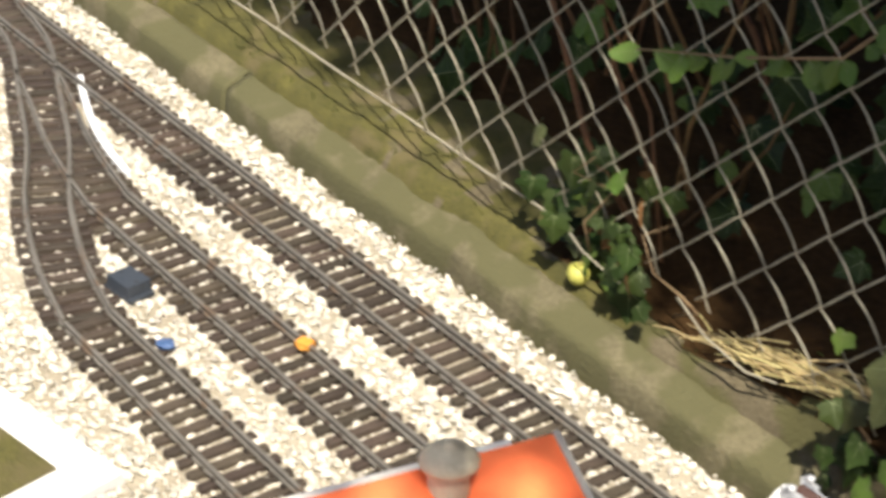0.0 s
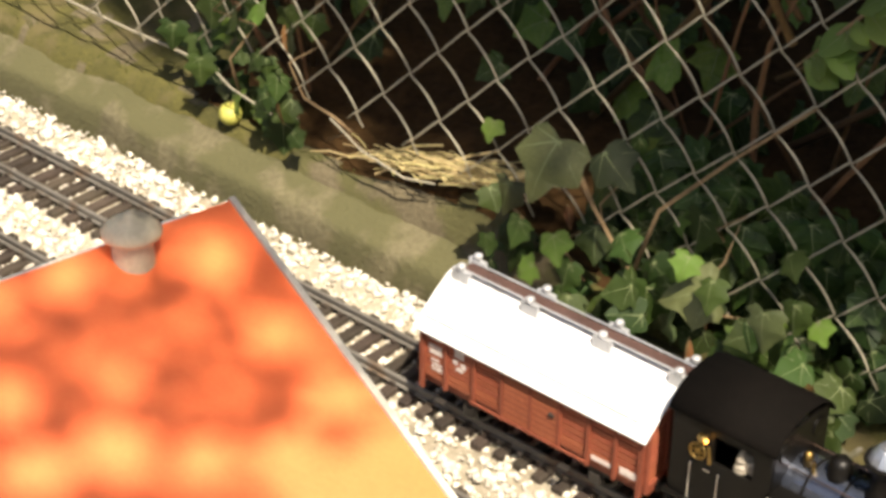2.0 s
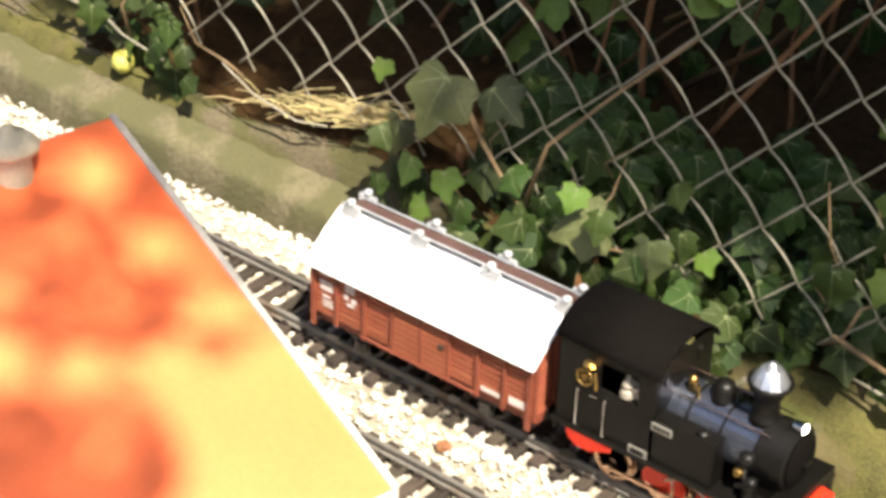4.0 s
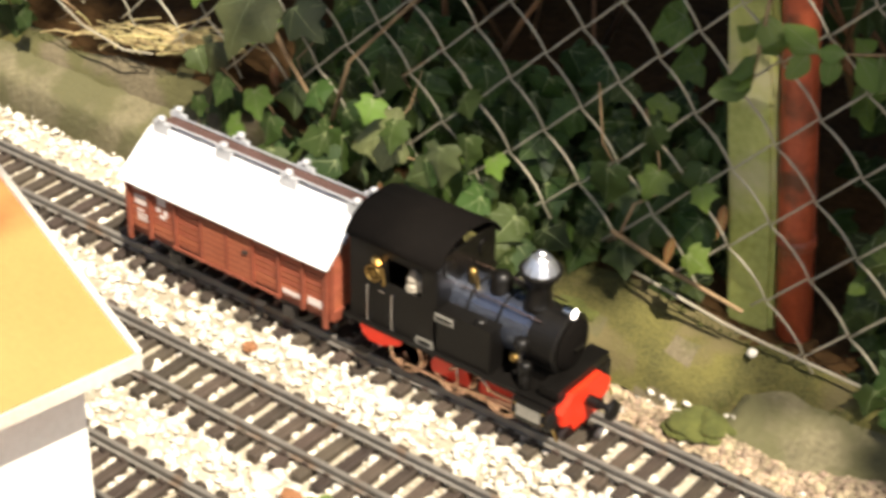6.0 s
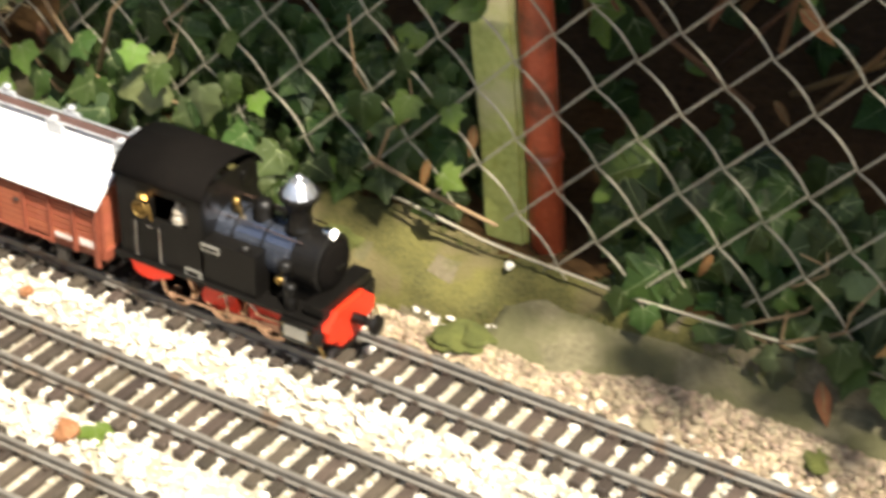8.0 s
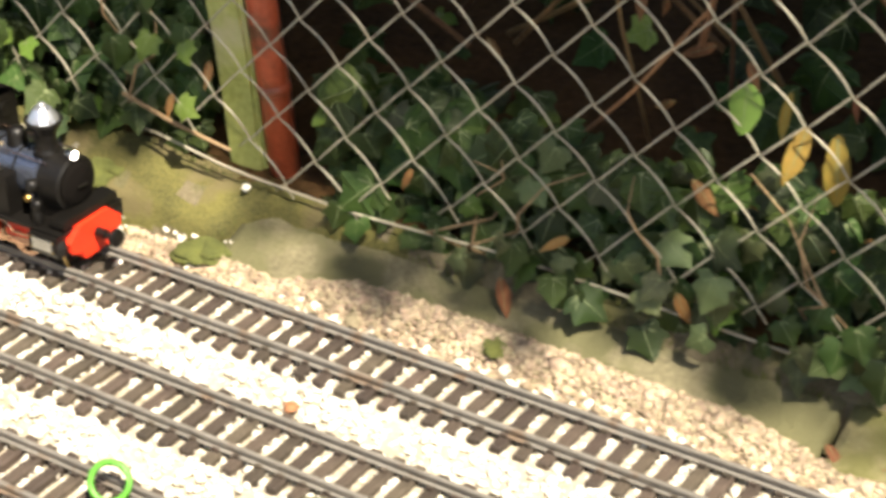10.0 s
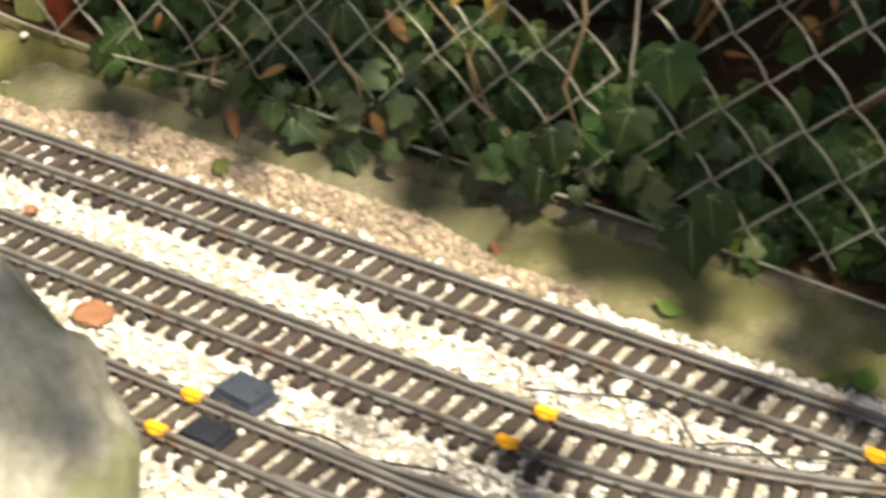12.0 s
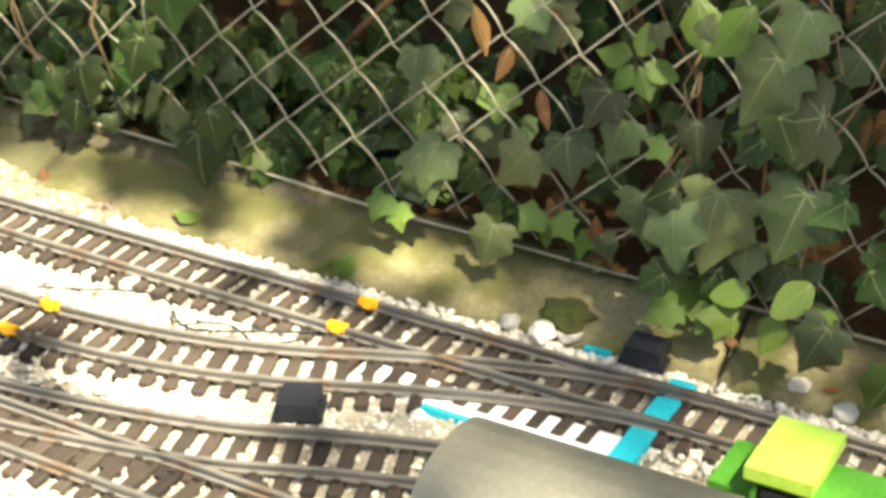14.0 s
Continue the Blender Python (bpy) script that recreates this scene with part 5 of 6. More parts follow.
    part("safety_valve", lathe(bmesh.new(), [(0.0034, 0.094), (0.0030, 0.099), (0.0040, 0.1000), (0.0036, 0.1040), (0.0016, 0.1062)], "z", 12, at=(-0.0865, -0.0060, 0)), M_BRASS, w, smooth=True)
    part("whistle", tube(bmesh.new(), [(-0.0790, -0.010, 0.0925), (-0.0790, -0.0105, 0.0985), (-0.0790, -0.0105, 0.1030)], 0.0013, 8), M_BRASS, w)
    for s in (-1, 1):
        part("boiler_rail", tube(bmesh.new(), [(-0.096, s * 0.0165, 0.0945), (-0.075, s * 0.0170, 0.0945), (-0.044, s * 0.0170, 0.0940), (-0.016, s * 0.0170, 0.0930)], 0.0007, 6), M_ROD, w)
        part("sand_box", lathe(bmesh.new(), [(0.0050, 0.0), (0.0062, 0.002), (0.0058, 0.008), (0.0030, 0.0095)], "z", 14, at=(-0.0260, s * 0.0265, 0.0700)), M_BLACK, w, smooth=True)
        part("feed_valve", lathe(bmesh.new(), [(0.0030, -0.003), (0.0042, 0.0), (0.0030, 0.003)], "y", 12, at=(-0.0300, s * 0.0285, 0.0620)), M_BRASS, w)
        part("sand_pipe", tube(bmesh.new(), [(-0.026, s * 0.0280, 0.070), (-0.024, s * 0.0310, 0.055), (-0.022, s * 0.0320, 0.040)], 0.0011, 6), M_DARK_METAL, w)
        part("air_pump", lathe(bmesh.new(), [(0.0046, 0.0415), (0.0050, 0.044), (0.0050, 0.052), (0.0036, 0.054), (0.0050, 0.056), (0.0050, 0.062), (0.0030, 0.064)], "z", 14, at=(-0.0185, s * 0.0310, 0)), M_BLACK, w, smooth=True)
    lamp = part("headlamp", lathe(bmesh.new(), [(0.0036, -0.0080), (0.0044, -0.0070), (0.0044, -0.0010), (0.0048, -0.0002), (0.0048, 0.0008)], "x", 18, at=(0.0005, 0, 0.0985)), M_SILVER, w, smooth=True)
    part("lens", lathe(bmesh.new(), [(0.0042, 0.0005), (0.0038, 0.0014), (0.0022, 0.0022), (0.0008, 0.0024)], "x", 18, at=(0.0005, 0, 0.0985)), M_LAMP, lamp, smooth=True)
    part("lamp_bracket", boxed(-0.008, -0.002, -0.0012, 0.0012, 0.0925, 0.0955), M_BLACK, w)
    # front end
    part("front_deck", boxed(-0.004, 0.0130, -0.034, 0.034, 0.0447, 0.0520), M_BLACK, w, bevel=0.001)
    bm = bmesh.new()
    pts = [(-0.0315, 0.0205), (-0.0190, 0.0170), (-0.0165, 0.0095), (0.0165, 0.0095), (0.0190, 0.0170), (0.0315, 0.0205), (0.0330, 0.0310), (0.0190, 0.0430), (-0.0190, 0.0430), (-0.0330, 0.0310)]
    a = [bm.verts.new((0.0040, y, z)) for y, z in pts]
    b = [bm.verts.new((0.0170, y * 0.97, z)) for y, z in pts]
    bm.faces.new(a); bm.faces.new(b[::-1])
    for k in range(len(pts)):
        bm.faces.new((a[k], a[(k + 1) % len(pts)], b[(k + 1) % len(pts)], b[k]))
    part("buffer_beam", bm, M_RED, w, "bright red buffer beam", bevel=0.0012)
    part("buffer", lathe(bmesh.new(), [(0.0045, 0.0185), (0.0045, 0.0290), (0.0030, 0.0295), (0.0030, 0.0370), (0.0085, 0.0378), (0.0080, 0.0420), (0.002, 0.0436)], "x", 18, at=(0, 0, 0.0290)), M_BLACK, w, "black centre buffer")
    for y in (-0.0255, 0.0255):
        part("rear_buffer", lathe(bmesh.new(), [(0.0066, -0.1940), (0.0070, -0.1925), (0.0026, -0.1915), (0.0026, -0.183)], "x", 14, at=(0, y, 0.0310)), M_BLACK, w)
    return w


build_locomotive()


# ---- lineside buildings and things ----
M_TILE_RED = material("orange_red_roof_plastic", (0.97, 0.145, 0.020), (0.99, 0.180, 0.032), 0.62, 260, 14, 0.1, spec=0.8, coat=0.3)
M_TILE_RED.node_tree.nodes["Principled BSDF"].inputs["Coat Roughness"].default_value = 0.6
M_TILE_RED.node_tree.nodes["Principled BSDF"].inputs["Coat IOR"].default_value = 2.0
M_VERGE = material("pale_verge_board", (0.42, 0.39, 0.33), (0.60, 0.56, 0.48), 0.7, 260, 20, 0.15)
M_WALL = material("white_house_wall", (0.72, 0.69, 0.63), (0.84, 0.82, 0.77), 0.8, 260, 20, 0.15)
M_VENT = material("grey_vent_plastic", (0.46, 0.395, 0.275), (0.62, 0.55, 0.40), 0.6, 300, 40, 0.15)
M_WHITE = material("white_plastic", (0.70, 0.69, 0.66), (0.82, 0.81, 0.78), 0.55, 260, 20, 0.1)
M_PINK = material("faded_pink_wall", (0.62, 0.30, 0.22), (0.75, 0.42, 0.32), 0.75, 260, 20, 0.1)
M_ROCK = material("pale_sandstone_boulder", (0.20, 0.185, 0.135), (0.36, 0.335, 0.26), 0.9, 110, 14, 0.9, stain=(0.19, 0.19, 0.10), stain_scale=11, stain_amount=0.55)
M_BOX = material("slate_blue_switch_box", (0.028, 0.034, 0.044), (0.055, 0.064, 0.080), 0.5, 300, 30, 0.12)
M_BOX_BLACK = material("black_switch_box", (0.010, 0.011, 0.014), (0.026, 0.028, 0.034), 0.5, 300, 30, 0.12)
M_YELLOW = material("yellow_plastic_clip", (0.72, 0.32, 0.010), (0.84, 0.44, 0.03), 0.5, 300, 30, 0.06)
M_ORANGE = material("orange_clip", (0.62, 0.24, 0.03), (0.80, 0.38, 0.08), 0.5, 300, 30, 0.06)
M_CYAN = material("cyan_foam", (0.0, 0.33, 0.42), (0.02, 0.50, 0.60), 0.7, 260, 20, 0.15)
M_FOAM = material("white_foam_board", (0.66, 0.68, 0.70), (0.82, 0.83, 0.84), 0.8, 260, 20, 0.2)
M_BLUE = material("blue_plastic_scrap", (0.03, 0.07, 0.18), (0.10, 0.16, 0.30), 0.5, 260, 20, 0.1)
M_COACH_ROOF = material("grey_coach_roof", (0.135, 0.128, 0.098), (0.190, 0.180, 0.140), 0.6, 200, 5, 0.06)
M_COACH_RED = material("dull_red_coach_side", (0.26, 0.06, 0.035), (0.38, 0.10, 0.06), 0.55, 200, 12, 0.1)
M_LIME = material("lime_green_paint", (0.30, 0.46, 0.05), (0.42, 0.60, 0.10), 0.4, 200, 15, 0.06)
M_GREEN = material("leaf_green_paint", (0.05, 0.20, 0.02), (0.10, 0.30, 0.04), 0.42, 200, 15, 0.06)
M_FRUIT = material("yellow_green_fruit", (0.34, 0.34, 0.06), (0.50, 0.47, 0.12), 0.5, 120, 40, 0.05)
M_CABLE = material("black_cable", (0.010, 0.010, 0.010), (0.022, 0.022, 0.022), 0.5, 300, 30, 0.05)
M_GLASS = material("dark_window_glass", (0.015, 0.018, 0.02), (0.03, 0.034, 0.036), 0.1, 300, 30, 0.0, spec=0.7)
M_RUST = material("rusty_stone", (0.18, 0.075, 0.03), (0.32, 0.15, 0.07), 0.85, 400, 60, 0.6)


M_FOAM_DULL = material("dull_white_pebble", (0.42, 0.40, 0.34), (0.58, 0.55, 0.48), 0.7, 300, 40, 0.1)


def build_house():
    h = thing("model_house", "model house with a smooth single-pitch orange-red roof beside the tracks", "model house", pose(-0.424, -0.318, 0.0, 0, 0, -11))
    rw, ez, rz, ln = 0.270, 0.243, 0.352, 0.56
    part("wall", boxed(-0.011, 0.240, -ln + 0.03, -0.022, -0.025, 0.238), M_WALL, h)
    for y in (-0.026, -ln + 0.03):
        part("gable", prism([(-0.011, 0.2385), (0.240, 0.2385), (-0.011, 0.337)], y, y + 0.004), M_WALL, h)
    part("side_wall", boxed(-0.020, -0.012, -ln + 0.03, -0.022, -0.025, 0.340), M_WALL, h)
    part("roof_slope", prism([(0.0, rz), (rw, ez), (rw, ez - 0.006), (0.0, rz - 0.007)], -ln, -0.004), M_TILE_RED, h, "orange-red roof slope", bevel=0.0008)
    part("verge_board", prism([(0.0, rz + 0.002), (rw + 0.002, ez + 0.002), (rw + 0.002, ez - 0.012), (0.0, rz - 0.014)], -0.004, 0.0), M_VERGE, h)
    part("eave_board", boxed(rw - 0.0007, rw + 0.0017, -ln, -0.004, ez - 0.010, ez - 0.001), M_VERGE, h)
    v = part("roof_vent", lathe(bmesh.new(), [(0.0135, 0.325), (0.0125, 0.342), (0.0120, 0.353), (0.0110, 0.357)], "z", 24, at=(0.013, -0.077, 0.003)), M_VENT, h, "round grey roof vent", smooth=False)
    part("vent_cap", lathe(bmesh.new(), [(0.0120, 0.3570), (0.0172, 0.3585), (0.0176, 0.3615), (0.0120, 0.3670), (0.0045, 0.3695), (0.0030, 0.3730), (0.0012, 0.3735)], "z", 28, at=(0.013, -0.077, 0.003)), M_VENT, v, smooth=True)
    for wx in (0.06, 0.15):
        f = part("window", boxed(wx - 0.035, wx + 0.035, -0.022, -0.018, 0.10, 0.18), M_VERGE, h)
        part("pane", boxed(wx - 0.030, wx + 0.030, -0.0182, -0.0165, 0.105, 0.175), M_GLASS, f)
    f = part("window", boxed(0.239, 0.243, -0.30, -0.22, 0.10, 0.18), M_VERGE, h)
    part("pane", boxed(0.2428, 0.2440, -0.295, -0.225, 0.105, 0.175), M_GLASS, f)
    d = part("door", boxed(0.239, 0.244, -0.20, -0.14, -0.02, 0.14), M_BROWN_DARK, h)
    part("door_handle", boxed(0.244, 0.248, -0.152, -0.148, 0.06, 0.064), M_SILVER, d)

    s = thing("small_hut", "small model hut with faded pink walls, sunlit roof edge painted white", "model house", pose(-0.61, -0.508, 0.0, 0, 0, 10))
    part("wall", boxed(-0.28, -0.012, -0.32, -0.012, -0.025, 0.279), M_PINK, s)
    # white border paints the sunlit roof edge; the olive panel is the rest
    part("roof", boxed(-0.30, 0.0, -0.34, 0.0, 0.279, 0.287), M_WHITE, s, bevel=0.002)
    part("roof_panel", boxed(-0.275, -0.030, -0.315, -0.028, 0.287, 0.2895), M_MOSS, s, "olive roof panel inside the white sunlit edge")


build_house()


def build_boulder():
    bm = bmesh.new()
    bmesh.ops.create_icosphere(bm, subdivisions=5, radius=1.0)
    for v in bm.verts:
        p = v.co.copy()
        k = 1 + 0.10 * noise.noise(p * 1.6 + Vector((3, 1, 7))) + 0.10 * noise.noise(p * 3.8) + 0.045 * noise.noise(p * 9)
        x = 0.165 * p.x * k
        top = float(np.interp(x, [-0.16, -0.12, -0.01, 0.04, 0.10, 0.15], [0.09, 0.130, 0.212, 0.178, 0.158, 0.115]))
        z = top * k * p.z / (1.03 - p.x * p.x) ** 0.5
        v.co = Vector((x, (p.y + 0.3 * max(p.z, 0)) * 0.10 * k, max(z, -0.02)))
    ob = new("boulder", mesh_of(bm, M_ROCK, smooth=True))
    ob.matrix_basis = pose(0.418, -0.425, -0.010, 0, 0, 0)
    tagged(ob, "rough pale sandstone boulder standing beside the near track", "boulder")


build_boulder()


def switch_box(x, y, yaw, material, label, w=0.036, d=0.030, h=0.013, z=-0.012):
    t = thing("switch_box", label, "switch motor", pose(x, y, z, 0, 0, yaw), "switch motor boxes")
    part("base_plate", boxed(-w / 2 - 0.004, w / 2 + 0.004, -d / 2, d / 2, 0.0, 0.004), material, t, bevel=0.0008)
    c = part("cover", boxed(-w / 2, w / 2, -d / 2 + 0.001, d / 2 - 0.001, 0.004, h + 0.004), material, t, bevel=0.002)
    for s in (-1, 1):
        part("screw", lathe(bmesh.new(), [(0.0014, 0.0), (0.0014, 0.001)], "z", 8, at=(s * (w / 2 - 0.005), 0, h + 0.004)), M_DARK_METAL, c)
    part("throw_bar", boxed(-0.002, 0.002, d / 2, d / 2 + 0.02, 0.003, 0.006), M_DARK_METAL, t)


switch_box(-1.232, -0.193, 8, M_BOX, "slate-blue plastic switch motor box beside the turnout")
switch_box(0.517, -0.203, -6, M_BOX, "slate-blue plastic switch motor box beside the turnout", 0.036, 0.030, 0.007)
switch_box(0.976, -0.126, 24, M_BOX_BLACK, "black plastic switch motor box between two turnouts", 0.030, 0.034, 0.010)
switch_box(1.178, 0.060, 4, M_BOX_BLACK, "black switch motor box at the kerb", 0.030, 0.028, 0.012, -0.008)
switch_box(0.525, -0.258, 0, M_BOX_BLACK, "flat black switch cover between the rails", 0.030, 0.026, 0.004, -0.012)
switch_box(0.762, -0.246, 10, M_BOX_BLACK, "flat black switch cover between the rails", 0.030, 0.026, 0.004, -0.012)


def clip(x, y, material, colour, size=(0.0085, 0.0036, 0.0036), yaw=0):
    t = thing("rail_clip", colour + " plastic rail joiner clip on the rail", "rail clip", pose(x, y, -0.0045, 0, 0, yaw), "rail joiner clips")
    a, b, c = size
    part("clip_body", boxed(-a, a, -b, b, 0.0, c + 0.0015), material, t, bevel=0.0012)
    part("clip_lug", boxed(-a * 0.4, a * 0.4, -b - 0.0015, b + 0.0015, -0.001, c * 0.5), material, t, bevel=0.0006)


for cx, cy in ((0.722, -0.1065), (0.717, -0.1530), (0.947, 0.0225), (0.945, -0.0225), (0.491, -0.2320), (0.496, -0.2790)):
    clip(cx, cy, M_YELLOW, "yellow")
clip(-1.04, -0.1065, M_ORANGE, "orange", (0.0075, 0.0060, 0.0045), 20)


def crumpled(name, label, category, x, y, z, r, material, squash=0.5, seed=0, sub=2, group=""):
    bm = bmesh.new()
    bmesh.ops.create_icosphere(bm, subdivisions=sub, radius=r)
    for v in bm.verts:
        v.co *= 1 + 0.4 * noise.noise(v.co * (1.3 / r) + Vector((seed, 2, 5)))
        v.co.z *= squash
    ob = new(name, mesh_of(bm, material, smooth=sub > 2))
    ob.matrix_basis = pose(x, y, z, 0, 0, seed * 40)
    return tagged(ob, label, category, group)


crumpled("plastic_scrap", "crumpled blue plastic scrap lying beside the rail", "scrap", -1.118, -0.214, -0.006, 0.009, M_BLUE, 0.45, 3)
crumpled("rusty_stone", "small rust-brown stone on the pale gravel", "stone", -0.205, -0.196, -0.006, 0.010, M_RUST, 0.8, 2, group="brown stones")
crumpled("rusty_stone", "small rust-brown stone on the pale gravel", "stone", 0.182, -0.080, -0.009, 0.007, M_RUST, 0.5, 5, group="brown stones")
crumpled("rusty_stone", "small rust-brown stone on the pale gravel", "stone", -0.36, -0.068, -0.009, 0.006, M_RUST, 0.6, 7, group="brown stones")
crumpled("clay_shard", "terracotta shard half buried beside the middle track", "shard", 0.345, -0.181, -0.008, 0.019, M_RUST, 0.35, 4)
crumpled("white_pebble", "round white pebble at the foot of the post", "pebble", -0.012, 0.120, 0.036, 0.0038, M_FOAM_DULL, 0.9, 1, 3)
crumpled("white_pebble", "round white pebble on the kerb", "pebble", -0.395, 0.112, 0.028, 0.0042, M_WHITE, 0.9, 2, 3)
for x, y, r, s in ((1.09, 0.055, 0.012, 1), (1.11, 0.062, 0.010, 3), (1.06, 0.058, 0.009, 5), (1.30, 0.075, 0.012, 6), (1.34, 0.06, 0.010, 8)):
    crumpled("pale_stone", "larger pale stone at the edge of the gravel", "stone", x, y, -0.006, r, M_GRAVEL, 0.7, s, group="larger pale stones")


def build_fruit():
    t = thing("fallen_fruit", "small yellow-green fallen fruit on the bank", "fruit", pose(-0.918, 0.126, 0.0595))
    part("flesh", lathe(bmesh.new(), [(0.002, -0.0105), (0.007, -0.0098), (0.0108, -0.004), (0.0112, 0.002), (0.0085, 0.0082), (0.003, 0.0098), (0.0012, 0.0088)], "z", 24), M_FRUIT, t, smooth=True)
    part("stalk", tube(bmesh.new(), [(0, 0, 0.0085), (0.001, 0, 0.012), (0.003, 0.001, 0.015)], 0.0007, 6), M_STEM, t)


build_fruit()


def build_straw():
    rng = random.Random(21)
    bm = bmesh.new()
    for _ in range(150):
        x = rng.gauss(-0.645, 0.050)
        y, z = rng.uniform(0.122, 0.150), 0.097 + 0.24 * (x + 0.645) + rng.gauss(0, 0.006)
        a, ln = rng.gauss(0.0, 0.30), rng.uniform(0.02, 0.07)
        up = 0.24 * ln / 2 + rng.gauss(0, 0.004)
        tube(bm, [(x - ln / 2 * math.cos(a), y - ln / 3 * math.sin(a), z - up), (x, y, z + rng.uniform(0.001, 0.004)), (x + ln / 2 * math.cos(a), y + ln / 3 * math.sin(a), z + up)], rng.uniform(0.0004, 0.0010), 4)
    ob = new("dry_straw", mesh_of(bm, M_STRAW))
    tagged(ob, "dry yellow straw heaped under the fence wire", "straw", kind="stuff")
    # a dry twig leaning through the fence, and others
    for pts in ([(-0.474, 0.098, 0.172), (-0.462, 0.100, 0.150), (-0.436, 0.102, 0.116), (-0.412, 0.106, 0.088)], [(-0.425, 0.112, 0.100), (-0.410, 0.118, 0.158), (-0.350, 0.120, 0.225), (-0.284, 0.121, 0.293)],
                [(-0.14, 0.112, 0.10), (-0.08, 0.108, 0.088), (-0.02, 0.112, 0.075)], [(0.60, 0.13, 0.27), (0.615, 0.125, 0.20), (0.60, 0.12, 0.14), (0.62, 0.12, 0.09)]):
        ob = new("dry_twig", mesh_of(tube(bmesh.new(), pts, [0.0022, 0.0019, 0.0016, 0.0010], 6), M_STEM, smooth=True))
        tagged(ob, "thin dry brown twig caught in the fence", "twig", "dry twigs")


build_straw()


def fallen_leaf(x, y, z, size, mesh, label, seed):
    rng = random.Random(seed)
    ob = new("fallen_leaf", mesh)
    ob.matrix_basis = leaf_pose(x, y, z, size, (rng.uniform(-1, 1), rng.uniform(-1, 1), 0.1), (rng.uniform(-0.3, 0.3), rng.uniform(-0.4, 0.1), 1))
    tagged(ob, label, "leaf", "fallen leaves")


for k, (x, y, z, s, kind) in enumerate(((-0.445, 0.078, -0.004, 0.030, "y"), (-0.182, 0.078, -0.002, 0.030, "y"), (-0.195, -0.178, -0.006, 0.024, "y"), (0.145, 0.075, -0.004, 0.034, "y"), (0.56, 0.080, 0.0, 0.026, "d"),
                                        (0.61, 0.074, -0.002, 0.022, "d"), (0.72, 0.066, 0.006, 0.026, "o"), (0.885, 0.062, 0.002, 0.034, "o"), (0.90, 0.070, 0.008, 0.030, "o"), (1.24, 0.085, 0.004, 0.026, "d"), (1.33, 0.070, 0.002, 0.024, "d"))):
    fallen_leaf(x, y, z, s, {"y": YOUNG, "d": DEAD, "o": OVAL}[kind][k % 2], {"y": "pale green fallen leaf lying on the gravel", "d": "brown withered leaf lying on the gravel", "o": "bright green seedling leaf at the kerb"}[kind], 50 + k)


def build_foam():
    t = thing("foam_strip", "white foam strip with cyan edging beneath the turnout", "foam strip")
    part("white_foam", boxed(0.985, 1.205, -0.076, -0.044, -0.020, -0.0105), M_FOAM, t, bevel=0.001)
    part("cyan_edge", boxed(1.055, 1.205, -0.082, -0.0765, -0.020, -0.0095), M_CYAN, t, bevel=0.001)
    part("cyan_cross_strip", boxed(1.206, 1.226, -0.082, 0.046, -0.020, -0.0080), M_CYAN, t, "bright cyan strip crossing under the rails", bevel=0.001)
    part("cyan_tab", boxed(1.128, 1.150, 0.050, 0.056, -0.016, -0.006), M_CYAN, t, bevel=0.001)
    k = 0.975
    while k < 1.20:
        part("sleeper_end", boxed(k - 0.0052, k + 0.0052, -0.066, -0.0418, -0.0185, -0.0094), M_SLEEPER, t, "dark sleeper end over the foam", bevel=0.0008)
        k += PITCH
    s = thing("edging_strip", "curved white plastic strip beside the crossover", "plastic strip")
    part("strip_left", sweep(bmesh.new(), [(-0.004, -0.016), (0.004, -0.016), (0.004, -0.006), (-0.004, -0.006)], [Vector(p) for p in curve_points([(-1.70, -0.012), (-1.66, -0.028), (-1.58, -0.056), (-1.50, -0.074), (-1.45, -0.080)])]), M_FOAM, s)


build_foam()


def build_ring():
    pts = [(0.0145 * math.cos(a), 0.0, 0.0145 * math.sin(a)) for a in np.linspace(0, 2 * math.pi, 29)]
    ob = new("plastic_ring", mesh_of(tube(bmesh.new(), pts, 0.0026, 8, caps=False), M_GREEN, smooth=True))
    ob.matrix_basis = pose(0.142, -0.246, 0.010, -35, 0, 25)
    tagged(ob, "green plastic ring leaning on the near rail", "ring")


build_ring()


def build_cable():
    for pts in ([(0.69, -0.086), (0.715, -0.072), (0.763, -0.048), (0.80, -0.052), (0.83, -0.078), (0.889, -0.052), (0.93, -0.030)], [(0.83, -0.080), (0.86, -0.058), (0.90, -0.066), (0.93, -0.044)], [(0.56, -0.222), (0.60, -0.215), (0.64, -0.222), (0.70, -0.205)]):
        P = [(x, y, -0.006 + 0.002 * math.sin(40 * x)) for x, y, _ in curve_points([(p[0], p[1]) for p in pts], 200)]
        ob = new("cable", mesh_of(tube(bmesh.new(), P, 0.0012, 6), M_CABLE, smooth=True))
        tagged(ob, "thin black cable lying loose on the gravel", "cable", "loose cables")


build_cable()


